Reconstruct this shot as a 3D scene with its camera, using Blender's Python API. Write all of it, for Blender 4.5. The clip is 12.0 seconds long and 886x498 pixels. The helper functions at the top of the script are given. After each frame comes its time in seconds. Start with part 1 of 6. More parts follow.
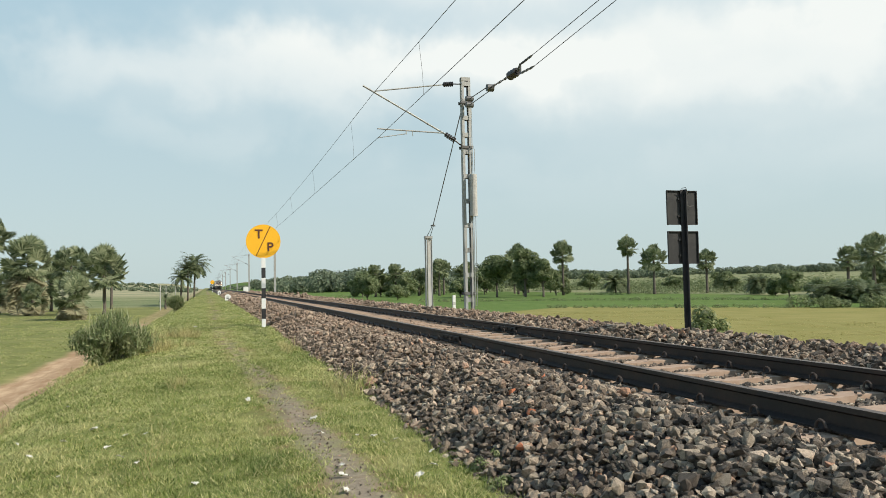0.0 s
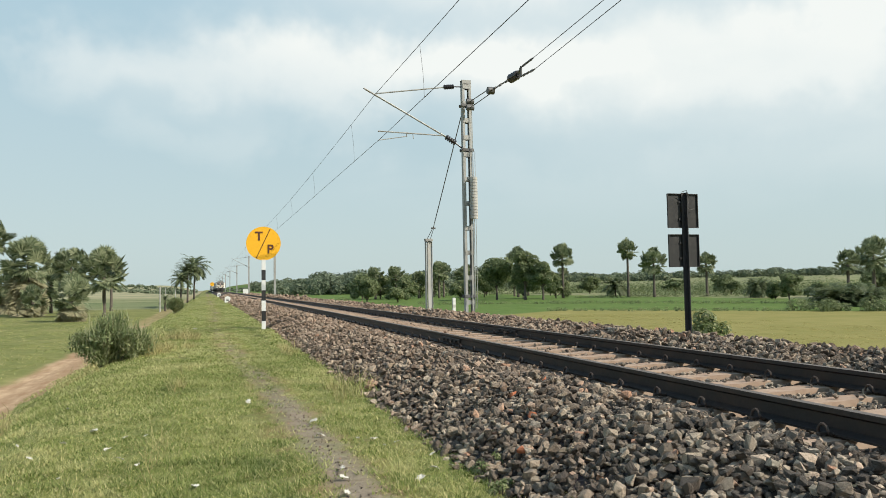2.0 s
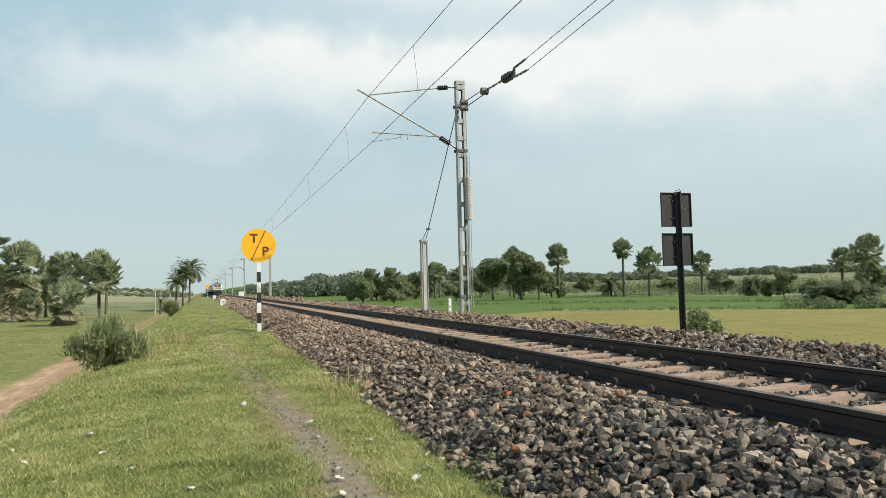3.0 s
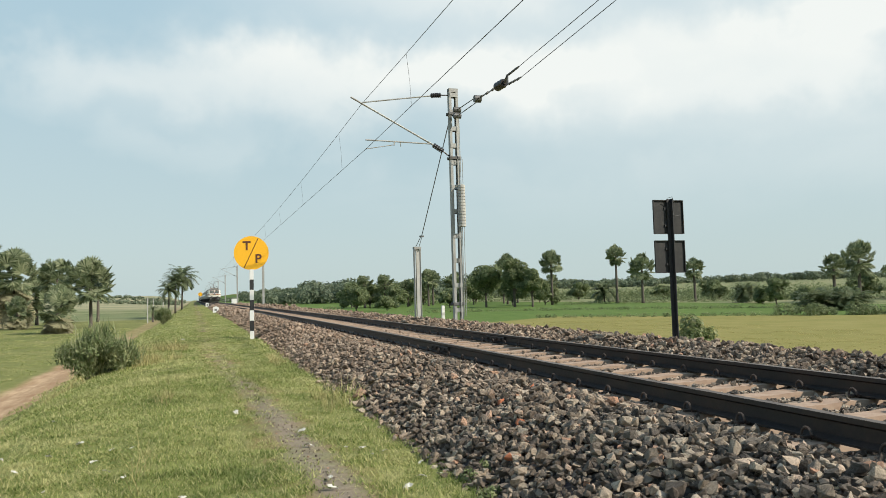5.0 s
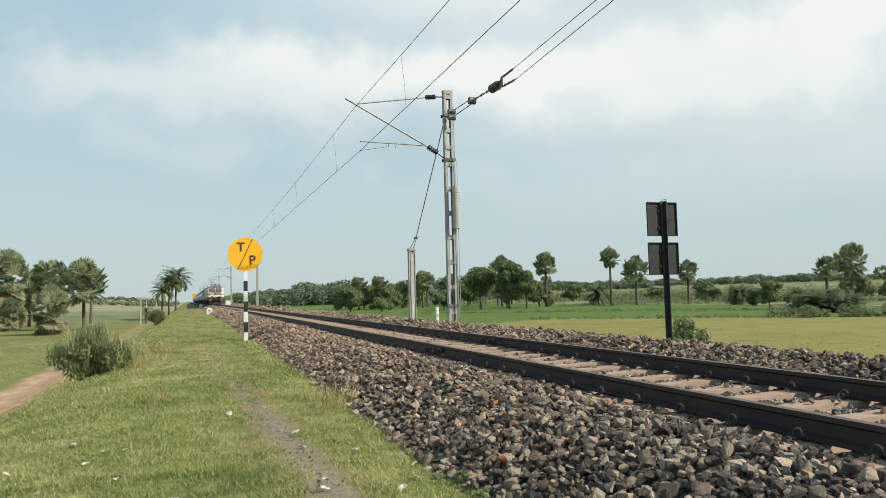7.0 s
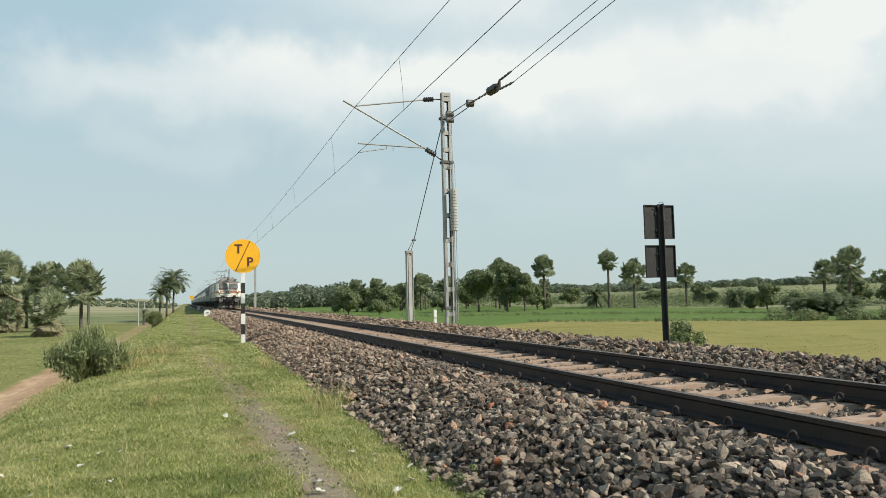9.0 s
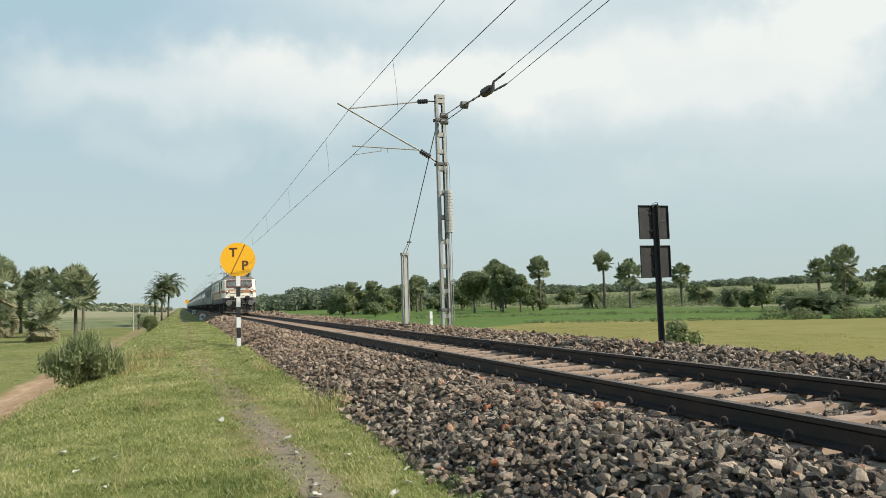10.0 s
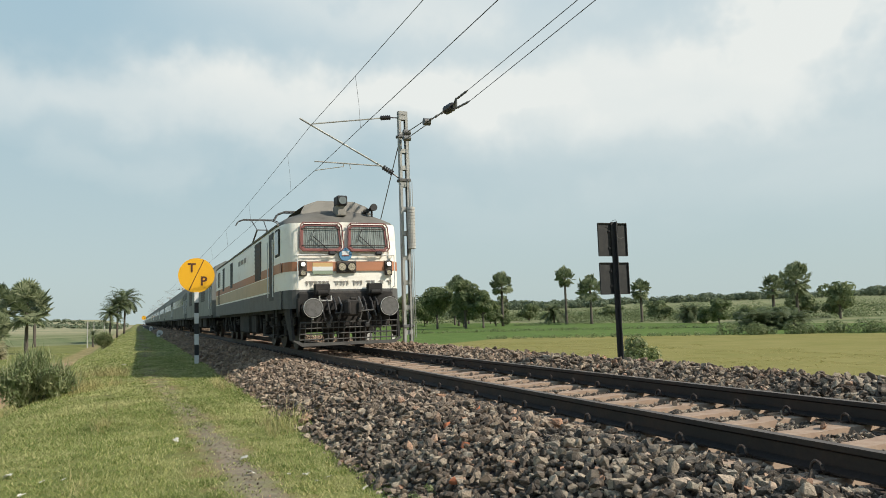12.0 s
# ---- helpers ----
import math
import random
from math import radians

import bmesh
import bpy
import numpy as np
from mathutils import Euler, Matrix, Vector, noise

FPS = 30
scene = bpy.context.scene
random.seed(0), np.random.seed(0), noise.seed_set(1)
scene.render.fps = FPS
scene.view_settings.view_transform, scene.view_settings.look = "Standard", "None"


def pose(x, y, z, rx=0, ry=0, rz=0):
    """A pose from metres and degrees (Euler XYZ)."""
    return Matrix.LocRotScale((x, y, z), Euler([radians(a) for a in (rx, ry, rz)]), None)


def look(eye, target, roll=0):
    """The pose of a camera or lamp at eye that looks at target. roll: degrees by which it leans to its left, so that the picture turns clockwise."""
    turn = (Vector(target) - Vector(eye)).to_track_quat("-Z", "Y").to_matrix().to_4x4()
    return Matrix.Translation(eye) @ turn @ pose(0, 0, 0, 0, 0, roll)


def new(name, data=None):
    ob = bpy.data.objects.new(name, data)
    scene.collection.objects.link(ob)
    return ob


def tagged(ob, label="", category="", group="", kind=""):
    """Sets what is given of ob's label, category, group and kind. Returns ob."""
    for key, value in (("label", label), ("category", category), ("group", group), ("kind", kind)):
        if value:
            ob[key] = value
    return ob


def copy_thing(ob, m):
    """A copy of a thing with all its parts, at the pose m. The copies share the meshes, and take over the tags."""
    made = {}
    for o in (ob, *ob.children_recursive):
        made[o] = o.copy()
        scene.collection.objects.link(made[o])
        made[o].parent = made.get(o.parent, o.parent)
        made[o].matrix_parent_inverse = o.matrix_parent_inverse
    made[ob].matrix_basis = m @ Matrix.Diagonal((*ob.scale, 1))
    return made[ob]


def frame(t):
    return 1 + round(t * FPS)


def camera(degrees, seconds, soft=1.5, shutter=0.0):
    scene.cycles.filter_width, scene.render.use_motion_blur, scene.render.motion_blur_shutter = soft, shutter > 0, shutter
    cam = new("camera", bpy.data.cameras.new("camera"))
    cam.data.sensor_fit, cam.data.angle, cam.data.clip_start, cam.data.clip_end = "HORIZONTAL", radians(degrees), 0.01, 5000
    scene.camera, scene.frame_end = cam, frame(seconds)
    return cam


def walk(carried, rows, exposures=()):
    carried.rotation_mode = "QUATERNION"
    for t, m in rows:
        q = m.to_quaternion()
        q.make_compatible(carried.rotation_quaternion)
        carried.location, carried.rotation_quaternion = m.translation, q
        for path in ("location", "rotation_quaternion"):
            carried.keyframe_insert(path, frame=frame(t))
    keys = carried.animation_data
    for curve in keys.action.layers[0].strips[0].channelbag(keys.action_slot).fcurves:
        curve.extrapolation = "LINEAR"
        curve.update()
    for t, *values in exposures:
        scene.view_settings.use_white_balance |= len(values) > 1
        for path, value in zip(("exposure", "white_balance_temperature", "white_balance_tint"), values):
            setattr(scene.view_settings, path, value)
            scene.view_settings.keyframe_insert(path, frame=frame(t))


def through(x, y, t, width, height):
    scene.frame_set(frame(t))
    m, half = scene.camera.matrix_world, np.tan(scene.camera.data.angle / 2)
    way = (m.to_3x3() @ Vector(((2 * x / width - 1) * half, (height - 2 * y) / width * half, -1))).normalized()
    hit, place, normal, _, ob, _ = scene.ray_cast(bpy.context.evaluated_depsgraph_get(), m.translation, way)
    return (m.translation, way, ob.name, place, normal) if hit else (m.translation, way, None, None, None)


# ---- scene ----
cam = camera(63.5, 12.0, soft=0.8)
rows_seen = (
    (0.0, -16.5, 2.741, 1.099, 0.0, 0.0, 0.0),
    (0.5, -16.635, 2.653, 1.036, -0.006, 0.002, -0.006),
    (1.0, -16.831, 2.665, 0.943, -0.005, 0.005, -0.004),
    (1.5, -16.268, 2.762, 0.724, -0.012, 0.01, -0.002),
    (2.0, -16.517, 2.949, 0.961, -0.01, 0.009, 0.0),
    (2.5, -16.559, 3.058, 1.206, -0.012, -0.003, 0.0),
    (3.0, -16.845, 3.003, 1.424, -0.001, -0.013, -0.003),
    (5.0, -17.357, 3.556, 1.516, 0.006, -0.02, 0.002),
    (5.5, -17.405, 3.614, 1.436, 0.002, -0.023, 0.002),
    (6.0, -17.89, 3.451, 1.371, 0.005, -0.02, 0.0),
    (6.5, -17.556, 3.73, 1.478, 0.003, -0.027, 0.001),
    (7.0, -17.807, 3.682, 1.438, 0.007, -0.027, 0.0),
    (9.0, -17.953, 3.871, 1.318, 0.024, -0.032, -0.003),
    (9.5, -17.943, 3.895, 1.711, 0.02, -0.03, 0.002),
    (10.0, -18.293, 3.999, 1.785, 0.027, -0.029, 0.0),
    (10.5, -18.879, 3.819, 1.876, 0.03, -0.027, -0.005),
    (11.0, -19.429, 4.093, 1.7, 0.038, -0.029, 0.003),
    (11.5, -20.037, 4.719, 1.623, 0.045, -0.036, 0.006),
    (12.0, -21.241, 5.174, 1.841, 0.054, -0.044, 0.01))
EYE = 0.845  # above the rail tops, which are at z = 0
walk(cam, [(t, pose(x, y, EYE + z, 90 + pitch, roll, yaw)) for t, yaw, pitch, roll, x, y, z in rows_seen],
     [(0.0, 0.04), (5.0, 0.02), (9.5, -0.02), (11.0, -0.05), (12.0, -0.12)])

# ---- light ----
SUN_DIR = Vector((0.74, -0.65, 0.80)).normalized()   # towards the sun
world = bpy.data.worlds.new("sky")
scene.world = world
world.use_nodes = True
wn, wl = world.node_tree.nodes, world.node_tree.links
wn.clear()
w_out = wn.new("ShaderNodeOutputWorld")
w_bg = wn.new("ShaderNodeBackground")
w_sky = wn.new("ShaderNodeTexSky")
w_sky.sky_type, w_sky.sun_disc = "NISHITA", False
w_sky.sun_elevation = math.asin(SUN_DIR.z)
w_sky.sun_rotation = math.atan2(SUN_DIR.x, SUN_DIR.y)
w_sky.dust_density, w_sky.air_density, w_sky.ozone_density = 2.0, 1.0, 1.0
w_geo = wn.new("ShaderNodeTexCoord")
w_sep = wn.new("ShaderNodeSeparateXYZ")
w_add = wn.new("ShaderNodeMath")
w_add.operation, w_add.inputs[1].default_value = "ADD", 0.16
w_div = wn.new("ShaderNodeVectorMath")
w_div.operation = "DIVIDE"
w_comb = wn.new("ShaderNodeCombineXYZ")
# clouds on a flat layer overhead: the direction divided by its height
wl.new(w_geo.outputs["Generated"], w_sep.inputs[0])
wl.new(w_sep.outputs["Z"], w_add.inputs[0])
for k in range(3):
    wl.new(w_add.outputs[0], w_comb.inputs[k])
wl.new(w_geo.outputs["Generated"], w_div.inputs[0])
wl.new(w_comb.outputs[0], w_div.inputs[1])
w_noise = wn.new("ShaderNodeTexNoise")
w_noise.inputs["Scale"].default_value, w_noise.inputs["Detail"].default_value = 0.85, 5.0
w_noise.inputs["Roughness"].default_value, w_noise.inputs["Distortion"].default_value = 0.48, 0.35
wl.new(w_div.outputs[0], w_noise.inputs["Vector"])
w_ramp = wn.new("ShaderNodeValToRGB")
w_ramp.color_ramp.elements[0].position, w_ramp.color_ramp.elements[0].color = 0.42, (0, 0, 0, 1)
w_ramp.color_ramp.elements[1].position, w_ramp.color_ramp.elements[1].color = 0.60, (1, 1, 1, 1)
wl.new(w_noise.outputs["Fac"], w_ramp.inputs[0])
w_scale = wn.new("ShaderNodeVectorMath")
w_scale.operation, w_scale.inputs["Scale"].default_value = "SCALE", 0.10
wl.new(w_sky.outputs[0], w_scale.inputs[0])
w_up = wn.new("ShaderNodeMapRange")         # pale at the horizon, bluer higher up
w_up.inputs[1].default_value, w_up.inputs[2].default_value = 0.02, 0.40
wl.new(w_sep.outputs["Z"], w_up.inputs[0])
w_air = wn.new("ShaderNodeMixRGB")
w_air.inputs[1].default_value, w_air.inputs[2].default_value = (0.57, 0.69, 0.69, 1), (0.45, 0.64, 0.74, 1)
wl.new(w_up.outputs[0], w_air.inputs[0])
w_top = wn.new("ShaderNodeMapRange")        # deeper blue overhead
w_top.interpolation_type = "SMOOTHSTEP"
w_top.inputs[1].default_value, w_top.inputs[2].default_value = 0.36, 0.85
wl.new(w_sep.outputs["Z"], w_top.inputs[0])
w_zenith = wn.new("ShaderNodeMixRGB")
w_zenith.inputs[2].default_value = (0.20, 0.34, 0.52, 1)
wl.new(w_top.outputs[0], w_zenith.inputs[0])
wl.new(w_air.outputs[0], w_zenith.inputs[1])
w_haze = wn.new("ShaderNodeMixRGB")       # thin high haze over the blue
w_haze.inputs[0].default_value = 0.88
wl.new(w_zenith.outputs[0], w_haze.inputs[2])
wl.new(w_scale.outputs[0], w_haze.inputs[1])
w_mix = wn.new("ShaderNodeMixRGB")
w_mix.inputs[2].default_value = (0.88, 0.915, 0.89, 1)
w_fade = wn.new("ShaderNodeMapRange")       # the clouds thin out into haze towards the horizon
w_fade.interpolation_type = "SMOOTHSTEP"
w_fade.inputs[1].default_value, w_fade.inputs[2].default_value = 0.04, 0.26
wl.new(w_sep.outputs["Z"], w_fade.inputs[0])
w_dot = wn.new("ShaderNodeVectorMath")      # whiter towards the sun's side of the sky
w_dot.operation, w_dot.inputs[1].default_value = "DOT_PRODUCT", (0.93, 0.0, 0.36)
wl.new(w_geo.outputs["Generated"], w_dot.inputs[0])
w_side = wn.new("ShaderNodeMath")
w_side.operation, w_side.inputs[1].default_value, w_side.inputs[2].default_value = "MULTIPLY_ADD", 0.45, -0.20
wl.new(w_dot.outputs["Value"], w_side.inputs[0])


def w_math(how, a, b=0.0, clamp=False):
    n = wn.new("ShaderNodeMath")
    n.operation, n.use_clamp = how, clamp
    for sock, value in zip(n.inputs, (a, b)):
        if isinstance(value, bpy.types.NodeSocket):
            wl.new(value, sock)
        else:
            sock.default_value = value
    return n.outputs[0]


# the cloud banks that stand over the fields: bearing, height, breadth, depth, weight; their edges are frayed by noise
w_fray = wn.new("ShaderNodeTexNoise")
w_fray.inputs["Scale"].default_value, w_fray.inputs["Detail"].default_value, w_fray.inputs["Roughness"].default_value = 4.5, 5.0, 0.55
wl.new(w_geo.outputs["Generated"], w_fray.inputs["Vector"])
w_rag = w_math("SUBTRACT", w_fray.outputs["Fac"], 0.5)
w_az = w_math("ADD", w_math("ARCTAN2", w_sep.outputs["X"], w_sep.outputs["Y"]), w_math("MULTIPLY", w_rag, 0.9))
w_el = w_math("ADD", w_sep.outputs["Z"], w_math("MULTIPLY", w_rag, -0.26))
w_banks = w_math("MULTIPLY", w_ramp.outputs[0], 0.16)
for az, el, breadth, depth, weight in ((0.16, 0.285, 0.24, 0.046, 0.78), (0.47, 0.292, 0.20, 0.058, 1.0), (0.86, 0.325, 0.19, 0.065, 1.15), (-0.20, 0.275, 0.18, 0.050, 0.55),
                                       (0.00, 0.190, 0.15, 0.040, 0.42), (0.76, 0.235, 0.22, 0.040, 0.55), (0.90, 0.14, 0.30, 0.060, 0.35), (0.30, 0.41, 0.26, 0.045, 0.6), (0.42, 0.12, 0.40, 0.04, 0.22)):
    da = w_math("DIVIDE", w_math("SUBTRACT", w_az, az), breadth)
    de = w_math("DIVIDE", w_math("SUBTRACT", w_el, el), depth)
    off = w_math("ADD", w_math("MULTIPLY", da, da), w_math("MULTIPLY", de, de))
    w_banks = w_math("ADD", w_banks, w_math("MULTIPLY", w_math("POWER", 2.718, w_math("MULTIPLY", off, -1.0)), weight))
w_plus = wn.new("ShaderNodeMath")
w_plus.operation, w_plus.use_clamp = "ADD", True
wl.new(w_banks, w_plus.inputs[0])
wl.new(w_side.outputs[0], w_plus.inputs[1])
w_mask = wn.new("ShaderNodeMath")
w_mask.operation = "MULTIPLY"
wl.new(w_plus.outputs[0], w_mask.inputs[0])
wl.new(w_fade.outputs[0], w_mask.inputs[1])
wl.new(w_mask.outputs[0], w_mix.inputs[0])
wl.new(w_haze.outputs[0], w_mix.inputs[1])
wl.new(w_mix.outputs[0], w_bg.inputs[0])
w_bg.inputs[1].default_value = 1.0
wl.new(w_bg.outputs[0], w_out.inputs[0])
sun = new("sun", bpy.data.lights.new("sun", "SUN"))
sun.data.energy, sun.data.angle, sun.data.color = 5.0, radians(0.8), (1.0, 0.925, 0.80)
sun.matrix_world = look(SUN_DIR * 60, (0, 0, 0))


# ---- materials ----
class Nodes:
    """A short way to write node materials."""

    def __init__(self, name, rough=0.8, metal=0.0):
        self.m = bpy.data.materials.new(name)
        self.m.use_nodes = True
        self.t = self.m.node_tree
        self.b = self.t.nodes["Principled BSDF"]
        self.b.inputs["Roughness"].default_value = rough
        self.b.inputs["Metallic"].default_value = metal

    def put(self, sock, value):
        if isinstance(value, bpy.types.NodeSocket):
            self.t.links.new(value, sock)
        elif isinstance(value, tuple) and len(value) == 3 and sock.type == "RGBA":
            sock.default_value = (*value, 1)
        else:
            sock.default_value = value

    def coord(self, which="Object"):
        return self.t.nodes.new("ShaderNodeTexCoord").outputs[which]

    def noise(self, scale, detail=4, rough=0.55, vec=None, distort=0.0):
        n = self.t.nodes.new("ShaderNodeTexNoise")
        n.inputs["Scale"].default_value, n.inputs["Detail"].default_value = scale, detail
        n.inputs["Roughness"].default_value, n.inputs["Distortion"].default_value = rough, distort
        self.t.links.new(vec or self.coord(), n.inputs["Vector"])
        return n.outputs["Fac"]

    def stretch(self, vec, sx, sy, sz):
        n = self.t.nodes.new("ShaderNodeMapping")
        n.inputs["Scale"].default_value = (sx, sy, sz)
        self.t.links.new(vec, n.inputs["Vector"])
        return n.outputs[0]

    def ramp(self, fac, *stops):
        n = self.t.nodes.new("ShaderNodeValToRGB")
        e = n.color_ramp.elements
        while len(e) < len(stops):
            e.new(0.5)
        for k, (p, c) in enumerate(stops):
            e[k].position, e[k].color = p, (*c, 1) if isinstance(c, tuple) else (c, c, c, 1)
        self.t.links.new(fac, n.inputs[0])
        return n.outputs[0]

    def mix(self, fac, a, b, how="MIX"):
        n = self.t.nodes.new("ShaderNodeMixRGB")
        n.blend_type = how
        for s, v in zip(n.inputs, (fac, a, b)):
            self.put(s, v)
        return n.outputs[0]

    def math(self, how, a, b=0.0):
        n = self.t.nodes.new("ShaderNodeMath")
        n.operation = how
        self.put(n.inputs[0], a)
        self.put(n.inputs[1], b)
        return n.outputs[0]

    def random(self, which="object"):
        if which == "object":
            return self.t.nodes.new("ShaderNodeObjectInfo").outputs["Random"]
        return self.t.nodes.new("ShaderNodeNewGeometry").outputs["Random Per Island"]

    def bump(self, height, strength=0.4, distance=0.02):
        n = self.t.nodes.new("ShaderNodeBump")
        n.inputs["Strength"].default_value, n.inputs["Distance"].default_value = strength, distance
        self.t.links.new(height, n.inputs["Height"])
        self.t.links.new(n.outputs[0], self.b.inputs["Normal"])

    def done(self, colour, rough=None):
        self.put(self.b.inputs["Base Color"], colour)
        if rough is not None:
            self.put(self.b.inputs["Roughness"], rough)
        return self.m


def worn(name, base, dirt, rough=0.6, metal=0.0, scale=3.0, amount=(0.45, 0.75), bump=0.15, fine=40.0):
    """Paint, metal or concrete with stains at two scales."""
    n = Nodes(name, rough, metal)
    big = n.ramp(n.noise(scale, 5, 0.65), (amount[0], 0.0), (amount[1], 1.0))
    small = n.noise(fine, 3, 0.6)
    colour = n.mix(big, base, dirt)
    colour = n.mix(n.math("MULTIPLY", small, 0.35), colour, tuple(c * 0.55 for c in base))
    n.bump(small, bump, 0.004)
    return n.done(colour, n.math("ADD", n.math("MULTIPLY", small, 0.25), rough - 0.1))


def leaf(name, a, b, c, rough=0.55, through=0.25):
    n = Nodes(name, rough)
    r = n.random("island")
    colour = n.ramp(r, (0.0, a), (0.55, b), (1.0, c))
    big = n.noise(0.6, 3, 0.6)
    drift = n.noise(0.9, 5, 0.7)
    colour = n.mix(n.math("MULTIPLY", big, 0.35), colour, tuple(v * 0.6 for v in a))
    colour = n.mix(n.ramp(drift, (0.5, 0.0), (0.72, 0.6)), colour, c)
    colour = n.mix(n.ramp(drift, (0.28, 0.5), (0.46, 0.0)), colour, tuple(v * 0.8 for v in a))
    n.b.inputs["Transmission Weight"].default_value = 0.0
    n.b.inputs["Specular IOR Level"].default_value = 0.25
    t = n.t.nodes.new("ShaderNodeBsdfTranslucent")
    s = n.t.nodes.new("ShaderNodeMixShader")
    out = n.t.nodes["Material Output"]
    n.t.links.new(colour, t.inputs[0])
    s.inputs[0].default_value = through
    n.t.links.new(n.b.outputs[0], s.inputs[1])
    n.t.links.new(t.outputs[0], s.inputs[2])
    n.t.links.new(s.outputs[0], out.inputs[0])
    return n.done(colour)


def ground_material():
    """Grass, footpath, dirt road and fields by the distance from the track (UV x, in metres) and along it (UV y)."""
    n = Nodes("ground_soil_grass", 0.95)
    n.b.inputs["Specular IOR Level"].default_value = 0.1
    uv = n.coord("UV")
    sep = n.t.nodes.new("ShaderNodeSeparateXYZ")
    n.t.links.new(uv, sep.inputs[0])
    u, v = sep.outputs[0], sep.outputs[1]
    wob = n.math("MULTIPLY", n.math("SUBTRACT", n.noise(0.35, 4, 0.6), 0.5), 1.6)
    fine = n.noise(9.0, 5, 0.7)
    mid = n.noise(1.3, 5, 0.65)
    big = n.noise(0.07, 4, 0.6)
    uw = n.math("ADD", u, wob)

    def band(value, lo, hi, soft):
        a = n.t.nodes.new("ShaderNodeMapRange")
        a.interpolation_type = "SMOOTHSTEP"
        n.put(a.inputs[0], value)
        a.inputs[1].default_value, a.inputs[2].default_value = lo - soft, lo + soft
        b = n.t.nodes.new("ShaderNodeMapRange")
        b.interpolation_type = "SMOOTHSTEP"
        n.put(b.inputs[0], value)
        b.inputs[1].default_value, b.inputs[2].default_value = hi - soft, hi + soft
        b.inputs[3].default_value, b.inputs[4].default_value = 1.0, 0.0
        return n.math("MULTIPLY", a.outputs[0], b.outputs[0])

    grass = n.ramp(mid, (0.25, (0.145, 0.17, 0.05)), (0.5, (0.235, 0.25, 0.08)), (0.72, (0.34, 0.31, 0.13)))
    grass = n.mix(n.ramp(fine, (0.35, 0.0), (0.75, 0.55)), grass, (0.27, 0.25, 0.11))
    speck = n.noise(38.0, 4, 0.75)
    grass = n.mix(n.ramp(speck, (0.38, 0.8), (0.53, 0.0)), grass, (0.08, 0.11, 0.028))
    soil = n.ramp(fine, (0.3, (0.13, 0.09, 0.055)), (0.7, (0.27, 0.19, 0.12)))
    bare = n.ramp(n.noise(0.8, 6, 0.7), (0.56, 0.0), (0.68, 0.8))
    near = n.mix(n.math("MULTIPLY", bare, 0.55), grass, soil)
    # the trodden footpath, winding beside the ballast
    path_u = n.math("ADD", u, n.math("MULTIPLY", n.math("SUBTRACT", n.noise(0.5, 2, 0.5), 0.5), 0.3))
    drift = n.math("ADD", path_u, n.ramp(n.math("DIVIDE", v, 60.0), (0.10, 0.0), (0.42, 0.9)))
    path = n.math("MULTIPLY", band(drift, -4.0, -3.64, 0.18), n.ramp(n.noise(1.1, 4, 0.7), (0.30, 0.25), (0.5, 1.0)))
    trod = n.ramp(fine, (0.3, (0.17, 0.14, 0.11)), (0.7, (0.32, 0.265, 0.205)))
    fade = n.t.nodes.new("ShaderNodeMapRange")
    n.put(fade.inputs[0], v)
    fade.inputs[1].default_value, fade.inputs[2].default_value, fade.inputs[3].default_value, fade.inputs[4].default_value = 7.0, 18.0, 0.92, 0.5
    path = n.math("MULTIPLY", path, fade.outputs[0])
    rim = n.math("MULTIPLY", band(drift, -4.22, -3.40, 0.16), n.ramp(n.noise(2.3, 4, 0.7), (0.40, 0.0), (0.62, 0.75)))
    near = n.mix(rim, near, (0.27, 0.155, 0.085))
    near = n.mix(path, near, trod)
    # dirt road at the foot of the bank
    road = n.math("MULTIPLY", band(n.math("ADD", u, n.math("MULTIPLY", wob, 0.55)), -12.3, -10.2, 0.30), n.ramp(n.math("ADD", n.math("DIVIDE", v, 160.0), n.noise(0.15, 3, 0.6)), (0.95, 1.0), (1.35, 0.4)))
    clay = n.ramp(mid, (0.3, (0.38, 0.25, 0.15)), (0.7, (0.56, 0.41, 0.265)))
    left_field = n.ramp(n.noise(0.16, 4, 0.6), (0.3, (0.15, 0.165, 0.055)), (0.6, (0.23, 0.225, 0.085)), (0.75, (0.34, 0.29, 0.14)))
    stripes = n.noise(1.0, 3, 0.6, n.stretch(uv, 0.012, 0.09, 1.0))
    far_field = n.ramp(stripes, (0.36, (0.10, 0.14, 0.055)), (0.48, (0.18, 0.20, 0.10)), (0.58, (0.27, 0.25, 0.14)), (0.66, (0.13, 0.17, 0.07)))
    left_far = n.math("GREATER_THAN", v, 140.0)
    left_field = n.mix(n.ramp(n.noise(1.1, 6, 0.75), (0.42, 0.0), (0.62, 0.5)), left_field, (0.10, 0.13, 0.035))
    dry = n.math("MULTIPLY", band(v, 330.0, 4000.0, 60.0), n.ramp(stripes, (0.38, 0.1), (0.60, 0.7)))
    left = n.mix(left_far, left_field, n.mix(dry, far_field, (0.42, 0.37, 0.25)))
    rut = n.ramp(n.noise(1.0, 5, 0.7, n.stretch(uv, 1.6, 0.22, 1.0)), (0.40, 0.0), (0.55, 0.55))
    clay = n.mix(rut, clay, (0.25, 0.15, 0.082))
    left = n.mix(road, left, clay)
    stubble = n.ramp(n.noise(0.35, 5, 0.65), (0.3, (0.215, 0.195, 0.062)), (0.7, (0.30, 0.255, 0.098)))
